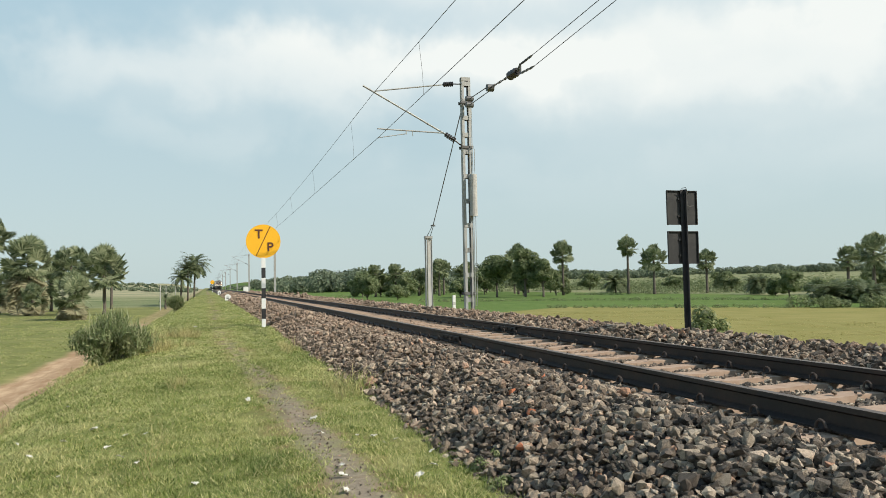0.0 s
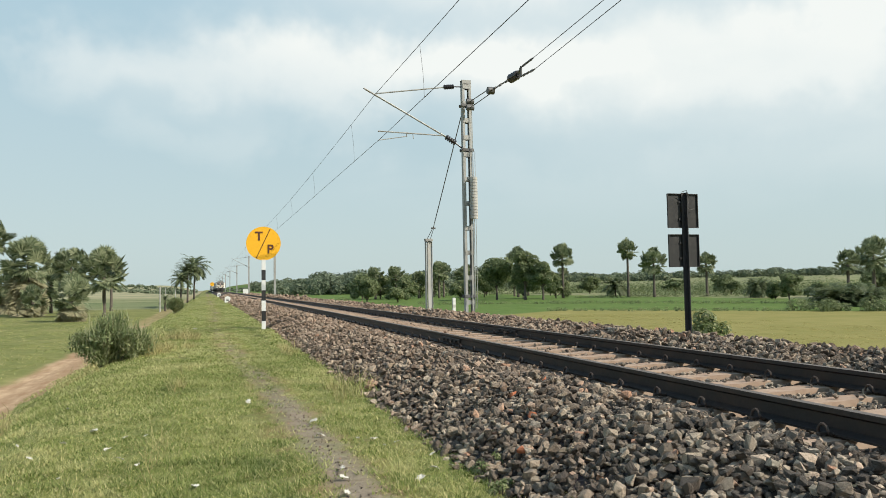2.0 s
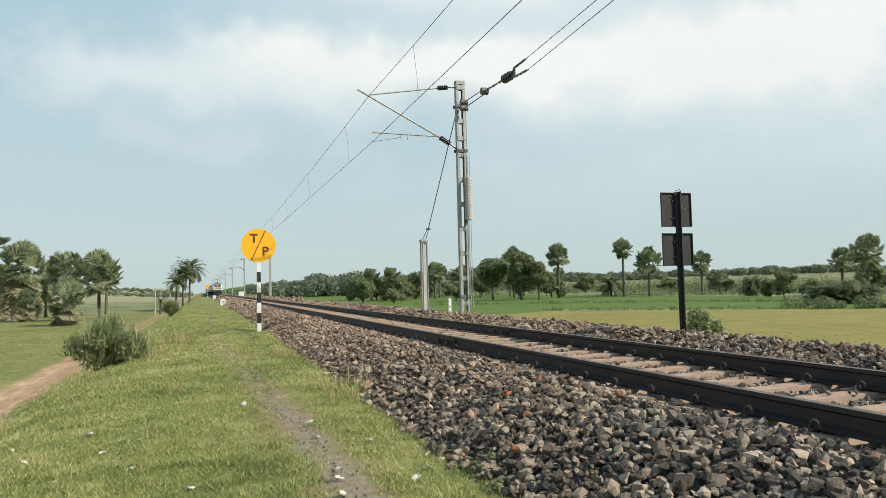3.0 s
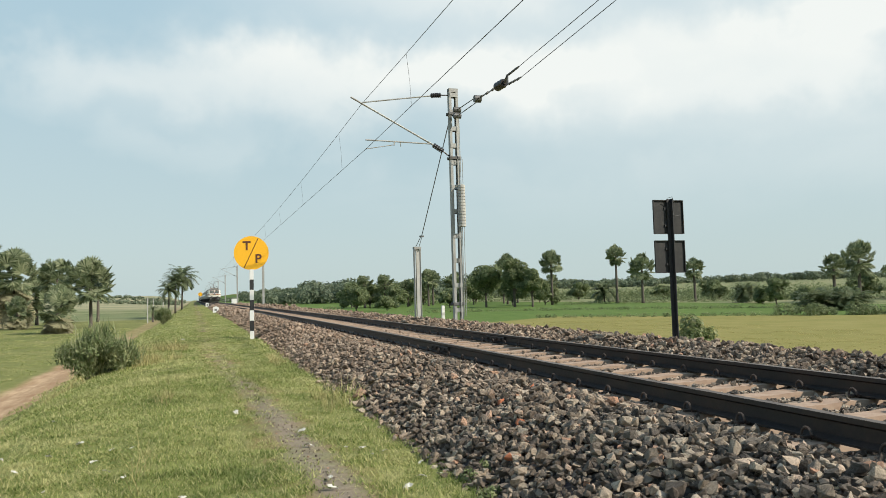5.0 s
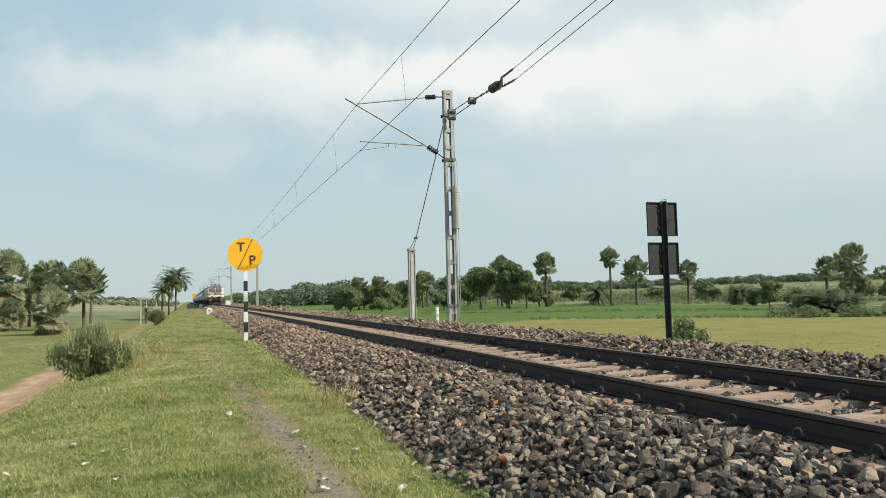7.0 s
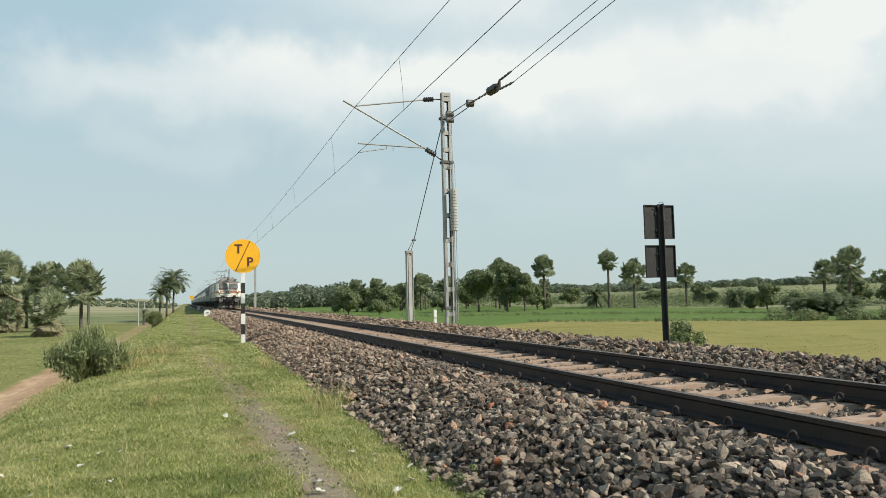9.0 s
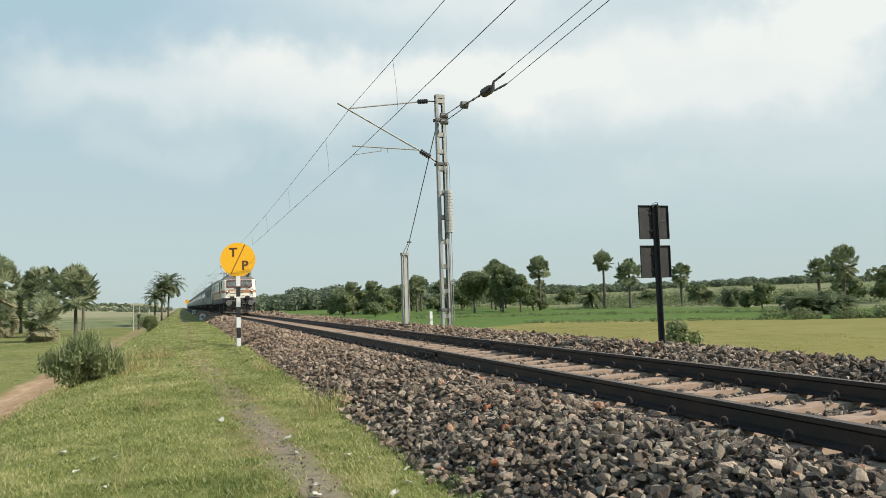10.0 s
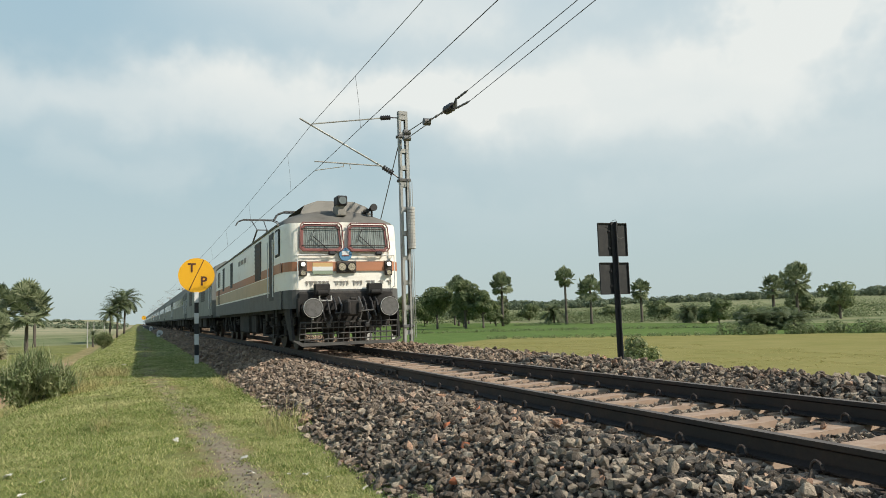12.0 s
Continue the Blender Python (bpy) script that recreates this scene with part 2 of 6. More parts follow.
    stubble = n.mix(n.math("MULTIPLY", fine, 0.45), stubble, (0.175, 0.19, 0.05))
    paddy = n.ramp(n.noise(0.5, 4, 0.6), (0.3, (0.08, 0.135, 0.032)), (0.7, (0.125, 0.18, 0.048)))
    # the green paddy lies behind two field edges that meet in a corner
    edge = n.math("MINIMUM", n.math("ADD", n.math("MULTIPLY", u, 0.75), 44.5), n.math("ADD", n.math("MULTIPLY", u, -1.25), 104.0))
    beyond = n.math("ADD", n.math("SUBTRACT", v, edge), n.math("MULTIPLY", wob, 1.2))
    right = n.mix(n.math("MULTIPLY", band(beyond, 0.0, 4000.0, 1.2), band(uw, -100.0, 74.0, 2.0)), stubble, paddy)
    right = n.mix(n.math("GREATER_THAN", uw, 74.0), right, far_field)
    colour = n.mix(n.math("GREATER_THAN", uw, -10.3), left, near)
    colour = n.mix(n.math("GREATER_THAN", uw, 8.5), colour, right)
    n.bump(fine, 0.6, 0.04)
    return n.done(colour)


M_GROUND = ground_material()
M_RAIL = worn("rail_rusty_steel", (0.035, 0.030, 0.028), (0.075, 0.048, 0.035), 0.55, 0.35, 2.0)
M_RAILTOP = worn("rail_polished_top", (0.16, 0.12, 0.095), (0.10, 0.065, 0.045), 0.45, 0.6, 5.0)
M_SLEEPER = worn("sleeper_dusty_concrete", (0.46, 0.34, 0.25), (0.29, 0.175, 0.115), 0.9, 0.0, 2.6, (0.42, 0.7))
M_CLIP = worn("clip_dark_iron", (0.075, 0.06, 0.052), (0.13, 0.085, 0.06), 0.6, 0.4, 8.0)
M_STEEL = worn("mast_galvanised_steel", (0.40, 0.40, 0.38), (0.22, 0.20, 0.18), 0.6, 0.35, 1.2)
M_STEELDARK = worn("bracket_weathered_steel", (0.16, 0.16, 0.16), (0.08, 0.07, 0.06), 0.6, 0.5, 3.0)
M_INSUL = worn("insulator_brown_glaze", (0.03, 0.025, 0.025), (0.06, 0.05, 0.045), 0.35, 0.0, 6.0)
M_WIRE = worn("wire_oxidised_copper", (0.10, 0.10, 0.10), (0.06, 0.05, 0.05), 0.6, 0.4, 3.0)
M_CONC = worn("concrete_pale", (0.50, 0.49, 0.46), (0.33, 0.31, 0.28), 0.9, 0.0, 1.5)
M_YELLOW = worn("board_yellow_enamel", (0.93, 0.47, 0.012), (0.82, 0.39, 0.02), 0.5, 0.0, 2.0, (0.55, 0.95))
M_BROWN = worn("board_dark_lettering", (0.10, 0.03, 0.015), (0.08, 0.03, 0.02), 0.6)
M_WHITE = worn("paint_white", (0.78, 0.78, 0.76), (0.62, 0.60, 0.55), 0.6, 0.0, 3.0, (0.5, 0.9))
M_BLACK = worn("paint_black", (0.022, 0.022, 0.024), (0.045, 0.04, 0.04), 0.6)
M_SIGNBACK = worn("board_back_dark_sheet", (0.028, 0.028, 0.028), (0.075, 0.07, 0.062), 0.65, 0.2, 5.0, (0.5, 0.8))


def stone_material():
    n = Nodes("ballast_granite", 0.9)
    r = n.random("island")
    colour = n.ramp(r, (0.0, (0.036, 0.031, 0.027)), (0.24, (0.085, 0.070, 0.057)), (0.45, (0.19, 0.152, 0.116)),
                    (0.64, (0.34, 0.272, 0.202)), (0.82, (0.54, 0.44, 0.325)), (0.95, (0.76, 0.63, 0.48)), (1.0, (0.58, 0.29, 0.17)))
    g = n.ramp(n.noise(60, 6, 0.8), (0.36, 0.0), (0.66, 1.0))
    vein = n.ramp(n.noise(18, 4, 0.65, None, 1.2), (0.42, 0.0), (0.62, 1.0))
    sep = n.t.nodes.new("ShaderNodeSeparateXYZ")
    n.t.links.new(n.t.nodes.new("ShaderNodeNewGeometry").outputs["Position"], sep.inputs[0])
    grimy = n.ramp(n.math("DIVIDE", sep.outputs[1], 40.0), (0.12, 0.0), (0.45, 0.5))     # more rust dust further along the line
    dust = n.math("ADD", n.ramp(n.noise(0.8, 4, 0.6), (0.42, 0.0), (0.72, 0.38)), grimy)
    colour = n.mix(dust, colour, (0.40, 0.265, 0.175))
    colour = n.mix(n.math("MULTIPLY", vein, 0.35), colour, (0.20, 0.17, 0.135))
    colour = n.mix(n.math("MULTIPLY", g, 0.42), colour, (0.045, 0.038, 0.032))
    n.bump(n.math("ADD", g, vein), 0.7, 0.008)
    return n.done(colour)


M_STONE = stone_material()


# ---- building blocks ----
def bm_new():
    return bmesh.new()


def finish(name, bm, material, smooth=False):
    me = bpy.data.meshes.new(name)
    bmesh.ops.recalc_face_normals(bm, faces=bm.faces)
    bm.to_mesh(me)
    bm.free()
    for m in (material if isinstance(material, (list, tuple)) else [material]):
        me.materials.append(m)
    if smooth:
        for p in me.polygons:
            p.use_smooth = True
    return me


def part(name, bm, material, parent=None, label="", smooth=False):
    ob = new(name, finish(name, bm, material, smooth))
    if parent is not None:
        ob.parent = parent
    return tagged(ob, label) if label else ob


def shared(name, mesh, parent, m):
    """One more piece on a mesh that is there already."""
    ob = new(name, mesh)
    ob.parent = parent
    ob.matrix_local = m
    return ob


def thing(name, m, label, category, group="", kind=""):
    ob = new(name)
    ob.matrix_world = m
    return tagged(ob, label, category, group, kind)


def box(bm, cx, cy, cz, sx, sy, sz, bevel=0.0, m=None):
    ret = bmesh.ops.create_cube(bm, size=1.0, matrix=(m or Matrix()) @ Matrix.Translation((cx, cy, cz)) @ Matrix.Diagonal((sx, sy, sz, 1)))
    if bevel > 0:
        edges = list({e for v in ret["verts"] for e in v.link_edges})
        bmesh.ops.bevel(bm, geom=edges, offset=bevel, segments=1, affect="EDGES")
    return bm


def rod(bm, a, b, r, r2=None, seg=8, caps=True):
    a, b = Vector(a), Vector(b)
    d = b - a
    m = Matrix.Translation((a + b) / 2) @ d.to_track_quat("Z", "Y").to_matrix().to_4x4()
    bmesh.ops.create_cone(bm, cap_ends=caps, segments=seg, radius1=r, radius2=r if r2 is None else r2, depth=d.length, matrix=m)
    return bm


def chain_of_rods(bm, pts, r, seg=6):
    for a, b in zip(pts, pts[1:]):
        rod(bm, a, b, r, seg=seg)
    return bm


def plate(bm, outline, depth, m=None):
    """A flat plate from an outline in x, z, that is `depth` thick in y."""
    m = m or Matrix()
    front = [bm.verts.new(m @ Vector((x, -depth / 2, z))) for x, z in outline]
    back = [bm.verts.new(m @ Vector((x, depth / 2, z))) for x, z in outline]
    bm.faces.new(front)
    bm.faces.new(back[::-1])
    k = len(outline)
    for i in range(k):
        bm.faces.new((front[i], back[i], back[(i + 1) % k], front[(i + 1) % k]))
    return bm


def loft(bm, rings, close=True):
    """Skin over rings of equal length."""
    vs = [[bm.verts.new(p) for p in ring] for ring in rings]
    k = len(rings[0])
    for a, b in zip(vs, vs[1:]):
        for i in range(k if close else k - 1):
            bm.faces.new((a[i], a[(i + 1) % k], b[(i + 1) % k], b[i]))
    if close:
        bm.faces.new(vs[0][::-1])
        bm.faces.new(vs[-1])
    return vs


# ---- the line of the track: nearly straight, then a long left-hand curve ----
def track_x(y):
    e = min(max(y + 29.7, 0.0), 97.55)
    return 4.855 - 0.00997 * y - 2.233e-4 * (e * e / 2 + 97.55 * max(y - 67.85, 0.0))


def track_yaw(y):
    e = min(max(y + 29.7, 0.0), 97.55)
    return math.degrees(math.atan(0.00997 + 2.233e-4 * e))


def beside(u, y, z=0.0, turn=0.0):
    return pose(track_x(y) + u, y, z, 0, 0, track_yaw(y) + turn)


BANK = [(-1500, -2.3), (-60, -2.3), (-15, -2.45), (-13.2, -2.55), (-11.7, -2.66), (-10.5, -2.58), (-9.7, -2.35), (-7.6, -1.08), (-7.0, -0.78), (-6.5, -0.67),
        (-5.4, -0.62), (-4.2, -0.61), (-2.9, -0.60), (-2.2, -0.62), (2.2, -0.62), (3.3, -0.62), (5.2, -0.66), (7.6, -1.72), (8.6, -1.80), (1500, -1.80)]


def bank_z(u):
    return float(np.interp(u, [b[0] for b in BANK], [b[1] for b in BANK]))


def ground_z(u, y):
    z = bank_z(u)
    rough = 0.06 if u < -2.9 or u > 3.4 else 0.0
    z += rough * noise.noise(Vector((u * 0.9, y * 0.5, 0))) + rough * 0.35 * noise.noise(Vector((u * 3.1, y * 3.1, 5)))
    d = math.hypot(u, y)
    if d > 230 and y > 0:    # the land rises gently towards the horizon
        side = min(1.0, max(0.0, (abs(u) - 22) / 70))
        z += 0.0100 * min(d - 230, 1500) * side * side * (3 - 2 * side)
    if abs(u) > 90 or y > 260:
        far = min(1.0, max((abs(u) - 90) / 300, (y - 260) / 400, 0))
        z += far * 1.2 * noise.noise(Vector((u * 0.004, y * 0.004, 9)))
    return z


def build_ground():
    us = sorted(set([-1500, -900, -500, -300, -200, -140, -100, -80, -60, -50, -42, -35, -30, -26, -22, -19, -17] +
                    [round(-15 + 0.3 * k, 2) for k in range(0, 79)] + [9.2, 10, 11, 12.5, 14, 16, 18, 21, 24, 28, 32, 36, 40, 46, 52, 60, 70, 82, 95, 110, 140, 180, 240, 320, 500, 900, 1500]))
    ys = [-400, -200, -100, -60, -40, -25, -15, -8, -4, -1]
    y, step = 0.5, 0.35
    while y < 2600:
        ys.append(y)
        step = 0.35 if y < 22 else step * 1.045
        y += step
    verts, uvs = [], []
    for yy in ys:
        for u in us:
            verts.append((track_x(yy) + u, yy, ground_z(u, yy)))
            uvs.append((u, yy))
    k = len(us)
    faces = [(j * k + i, j * k + i + 1, (j + 1) * k + i + 1, (j + 1) * k + i) for j in range(len(ys) - 1) for i in range(k - 1)]
    me = bpy.data.meshes.new("ground")
    me.from_pydata(verts, [], faces)
    layer = me.uv_layers.new(name="UVMap")
    idx = np.empty(len(me.loops), dtype=np.int32)
    me.loops.foreach_get("vertex_index", idx)
    layer.data.foreach_set("uv", np.array(uvs, dtype=np.float32)[idx].ravel())
    me.materials.append(M_GROUND)
    for p in me.polygons:
        p.use_smooth = True
    tagged(new("ground", me), "grassy railway bank with dirt road, stubble and green fields", "ground", kind="structure")


build_ground()

# ---- track ----
track = tagged(new("railway_track"), "single broad-gauge track on dusty concrete sleepers in ballast", "railway track", kind="structure")
RAIL_PROFILE = [(-0.036, 0.0), (0.036, 0.0), (0.036, -0.035), (0.010, -0.052), (0.009, -0.135), (0.075, -0.158), (0.075, -0.172),
                (-0.075, -0.172), (-0.075, -0.158), (-0.009, -0.135), (-0.010, -0.052), (-0.036, -0.035)]


def build_rail(off):
    ys, y = [], -60.0
    while y < 900:
        ys.append(y)
        y += 3.0 if y < 120 else 12.0
    bm = bm_new()
    rings = []
    for yy in ys:
        m = beside(0, yy)
        rings.append([m @ Vector((off + x, 0, z)) for x, z in RAIL_PROFILE])
    loft(bm, rings)
    bm.faces.ensure_lookup_table()
    for f in bm.faces:
        if all(v.co.z > -0.001 for v in f.verts):
            f.material_index = 1
    rail = part("rail", bm, [M_RAIL, M_RAILTOP], track, "dark rusty flat-bottomed steel rail")
    bm = bm_new()
    for side in (-1, 1):
        box(bm, off + side * 0.028, 0, -0.09, 0.035, 0.95, 0.085, 0.008)
        for k in range(4):
            rod(bm, (off + side * 0.04, -0.33 + 0.22 * k, -0.09), (off + side * 0.075, -0.33 + 0.22 * k, -0.09), 0.022, seg=6)
    fp = part("fish_plate", bm, M_RAIL, rail, "bolted joint plate on the rail")
    fp.matrix_local = beside(0, 11.9 if off < 0 else 13.6)
    return rail


for off in (-0.874, 0.874):
    build_rail(off)


def sleeper_mesh():
    bm = bm_new()
    ring = []
    for x, w, top in ((-1.375, 0.125, -0.185), (-0.5, 0.125, -0.185), (-0.35, 0.12, -0.195), (0.35, 0.12, -0.195), (0.5, 0.125, -0.185), (1.375, 0.125, -0.185)):
        ring.append([(x, -w, -0.40), (x, w, -0.40), (x, w - 0.02, top), (x, -w + 0.02, top)])
    loft(bm, ring)
    return finish("sleeper", bm, M_SLEEPER)


def clip_mesh():
    """A bent spring clip that grips the rail foot, beside its iron shoulder."""
    bm = bm_new()
    pts = [(-0.045, 0.055 * math.cos(a) - 0.005, 0.018 + 0.075 * math.sin(a)) for a in np.linspace(-0.35, math.pi * 0.92, 9)]
    pts += [(-0.02, -0.05, 0.012), (0.02, -0.035, 0.006), (0.06, 0.0, 0.012), (0.055, 0.03, 0.012)]
    chain_of_rods(bm, pts, 0.0125, 6)
    box(bm, -0.03, 0.03, 0.004, 0.07, 0.04, 0.028, 0.005)
    return finish("clip", bm, M_CLIP)


SLEEPER, CLIP = sleeper_mesh(), clip_mesh()
rng = random.Random(4)
for k in range(300):
    y = 3.86 + 0.6 * (k - 12)
    s = shared("sleeper", SLEEPER, track, beside(rng.uniform(-0.015, 0.015), y, rng.uniform(-0.006, 0.006), rng.uniform(-0.5, 0.5)))
    if 8 < k < 62:
        for off in (-0.874, 0.874):
            for side in (-1, 1):
                shared("clip", CLIP, s, pose(off + side * 0.10, 0, -0.168, 0, 0, 0 if side < 0 else 180) @ Matrix.Diagonal((0.9, 0.8, 0.8, 1)))
bm = bm_new()
for k in range(300, 1300):
    box(bm, 0, 0, -0.28, 2.75, 0.25, 0.19, m=beside(0, 3.86 + 0.6 * (k - 12)))
tagged(part("sleepers_far", bm, M_SLEEPER, track, "distant row of concrete sleepers"), kind="stuff")

# ---- ballast ----
BALLAST = [(-2.95, -0.66), (-2.55, -0.44), (-1.95, -0.21), (-1.45, -0.185), (-1.0, -0.20), (-0.8, -0.22), (0.0, -0.225), (0.8, -0.22), (0.97, -0.19),
           (1.5, -0.12), (2.0, 0.0), (2.35, 0.0), (2.8, -0.25), (3.5, -0.66)]


def ballast_z(u):
    return float(np.interp(u, [b[0] for b in BALLAST], [b[1] for b in BALLAST]))


def build_ballast():
    us = [b[0] for b in BALLAST]
    us = sorted(set(us + [round(-2.8 + 0.2 * k, 2) for k in range(32)]))
    ys, y = [], -60.0
    while y < 900:
        ys.append(y)
        y += 0.3 if -2 < y < 40 else (1.0 if y < 120 else 8.0)
    verts, faces = [], []
    for yy in ys:
        for u in us:
            verts.append((track_x(yy) + u, yy, ballast_z(u) - 0.03 + 0.03 * noise.noise(Vector((u * 2, yy * 2, 3)))))
    k = len(us)
    faces = [(j * k + i, j * k + i + 1, (j + 1) * k + i + 1, (j + 1) * k + i) for j in range(len(ys) - 1) for i in range(k - 1)]
    me = bpy.data.meshes.new("ballast_bed")
    me.from_pydata(verts, [], faces)
    n = Nodes("ballast_bed_gap_shade", 0.95)
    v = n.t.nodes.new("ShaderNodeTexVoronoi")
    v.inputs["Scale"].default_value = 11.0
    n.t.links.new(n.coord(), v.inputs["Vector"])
    # cells darken towards their edges: shade between the stones put into the colour
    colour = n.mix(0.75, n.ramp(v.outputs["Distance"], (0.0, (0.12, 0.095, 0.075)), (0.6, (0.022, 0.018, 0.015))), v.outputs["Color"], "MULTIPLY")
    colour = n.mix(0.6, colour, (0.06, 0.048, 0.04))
    n.bump(v.outputs["Distance"], 1.0, 0.05)
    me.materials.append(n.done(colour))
    return tagged(new("ballast", me), "heaped grey and brown crushed-stone ballast along the track", "ballast", kind="structure")


ballast = build_ballast()


# ---- overhead line ----
def insulator(bm, a, b, r=0.07, sheds=5):
    a, b = Vector(a), Vector(b)
    rod(bm, a, b, r * 0.45, seg=8)
    for k in range(sheds):
        c = a.lerp(b, (k + 0.5) / sheds)
        d = (b - a).normalized() * ((b - a).length / sheds * 0.32)
        rod(bm, c - d, c + d, r, r * 0.8, seg=10)
    return bm


def build_mast(u, y, anchor=False, detail=True):
    """A mast of two steel channels with batten plates; its cantilever holds the wires over the track."""
    m = thing("overhead_line_mast", beside(u, y), "tall galvanised steel mast with a wire bracket", "mast", "overhead line masts")
    top = 7.55
    if anchor:
        for sx in (-1, 1):
            bm = bm_new()
            c = [(0.155, -0.085), (0.155, 0.085), (0.070, 0.085), (0.070, 0.072), (0.14, 0.072), (0.14, -0.072), (0.070, -0.072), (0.070, -0.085)]
            loft(bm, [[Vector((sx * a, b, z)) for a, b in c] for z in (-0.7, top)])
            part("channel", bm, M_STEEL, m)
        for z in [0.3, 1.1, 1.9, 2.7, 3.5, 4.3] + [5.1 + 0.56 * k for k in range(5)]:
            for sy in (-1, 1):
                bm = bm_new()
                box(bm, 0, sy * 0.091, z, 0.27, 0.010, 0.14)
                part("batten_plate", bm, M_STEEL, m)
    else:
        bm = bm_new()
        c = [(-0.13, -0.12), (0.13, -0.12), (0.13, -0.10), (0.012, -0.10), (0.012, 0.10), (0.13, 0.10), (0.13, 0.12), (-0.13, 0.12), (-0.13, 0.10), (-0.012, 0.10), (-0.012, -0.10), (-0.13, -0.10)]
        loft(bm, [[Vector((a, b, z)) for a, b in c] for z in (-0.7, top)])
        part("column", bm, M_STEEL, m)
    bm = bm_new()
    box(bm, 0, 0, top - 0.05, 0.31, 0.18, 0.12)
    part("cap_plate", bm, M_STEEL, m)
    for z in ((6.72, 5.25, 0.5) if anchor else (7.2, 5.25)):
        bm = bm_new()
        box(bm, 0, -0.1, z, 0.42, 0.03, 0.10, 0.008)
        box(bm, 0, 0.1, z, 0.42, 0.03, 0.10, 0.008)
        for sx in (-1, 1):
            rod(bm, (sx * 0.18, -0.15, z), (sx * 0.18, 0.15, z), 0.015, seg=6)
        part("clamp", bm, M_STEELDARK, m)
    # bracket: top stay, strut, registration tube
    c = thing("cantilever", Matrix(), "", "")
    c.parent = m
    bm = bm_new()
    rod(bm, (-0.73, 0, 7.29), (-3.02, 0, 6.93), 0.022)
    part("stay_tube", bm, M_STEEL, c)
    bm = bm_new()
    rod(bm, (-0.16, 0, 7.34), (-0.45, 0, 7.33), 0.02)
    insulator(bm, (-0.42, 0, 7.33), (-0.76, 0, 7.29), 0.085)
    part("stay_insulator", bm, M_INSUL, c)
    bm = bm_new()
    rod(bm, (-0.68, 0, 5.65), (-3.40, 0, 7.08), 0.03)
    part("strut_tube", bm, M_STEEL, c)
    bm = bm_new()
    rod(bm, (-0.14, 0, 5.30), (-0.42, 0, 5.50), 0.025)
    insulator(bm, (-0.38, 0, 5.47), (-0.72, 0, 5.67), 0.095)
    part("strut_insulator", bm, M_INSUL, c)
    bm = bm_new()
    rod(bm, (-0.82, 0, 5.70), (-2.95, 0, 5.74), 0.022)
    part("registration_tube", bm, M_STEEL, c)
    bm = bm_new()
    rod(bm, (-2.02, 0, 5.74), (-2.02, 0, 5.60), 0.018)
    rod(bm, (-2.02, 0, 5.62), (-2.95, 0, 5.45), 0.014)
    rod(bm, (-1.82, 0, 5.74), (-1.80, 0, 5.55), 0.012)
    part("steady_arm", bm, M_STEEL, c)
    if anchor:
        bm = bm_new()
        for k in range(14):
            z = 2.99 + k * 0.097
            rod(bm, (0.14, -0.20, z), (0.14, -0.20, z + 0.088), 0.125, seg=14)
            rod(bm, (0.14, -0.20, z + 0.085), (0.14, -0.20, z + 0.1), 0.10, seg=10)
        part("counterweight", bm, M_CONC, m, "stack of pale cast-iron balance weights")
        bm = bm_new()
        rod(bm, (0.14, -0.20, 0.1), (0.14, -0.20, 3.0), 0.012)
        rod(bm, (0.14, -0.20, 4.3), (0.14, -0.16, 6.7), 0.012)
        rod(bm, (0.05, -0.16, 0.1), (0.05, -0.16, 5.2), 0.010)
        rod(bm, (0.22, -0.16, 0.1), (0.22, -0.16, 5.2), 0.010)
        part("guide_rods", bm, M_STEEL, m)
        bm = bm_new()
        box(bm, 0, 0, -0.45, 0.9, 0.9, 0.7, 0.04)
        part("footing", bm, M_CONC, m)
    return m


MAST_Y = (22.0, 93.0, 150.0, 208.0, 268.0, 328.0, 388.0)
for k, y in enumerate(MAST_Y):
    build_mast(3.06, y, anchor=(k == 0))
mast_behind = build_mast(3.06, -38.0)


def mast_point(y, x, z):
    return beside(3.06, y) @ Vector((x, 0, z))


def build_wires():
    stops = (-38.0,) + MAST_Y
    cat, con = [], []
    w = thing("overhead_wires", Matrix(), "dark overhead catenary and contact wire on droppers", "overhead wire")
    for a, b in zip(stops, stops[1:]):
        p, q = mast_point(a, -3.05, 6.88), mast_point(b, -3.05, 6.88)
        p2, q2 = mast_point(a, -2.95, 5.44), mast_point(b, -2.95, 5.44)
        for k in range(12):
            t = k / 12
            s = p.lerp(q, t)
            s.z -= 0.45 * 4 * t * (1 - t)
            cat.append(s)
            con.append(p2.lerp(q2, t))
        for k in range(1, 8):
            t = (k - 0.62) / 7
            s, e = p.lerp(q, t), p2.lerp(q2, t)
            s.z -= 0.45 * 4 * t * (1 - t)
            bm = bm_new()
            mid = s.lerp(e, 0.55) + Vector((0.025, 0.02, 0))
            chain_of_rods(bm, [s, mid, e], 0.0045, 5)
            part("dropper", bm, M_WIRE, w)
    cat.append(q)
    con.append(q2)
    bm = bm_new()
    chain_of_rods(bm, cat, 0.0072)
    part("catenary_wire", bm, M_WIRE, w)
    bm = bm_new()
    chain_of_rods(bm, con, 0.0078)
    part("contact_wire", bm, M_WIRE, w)


build_wires()


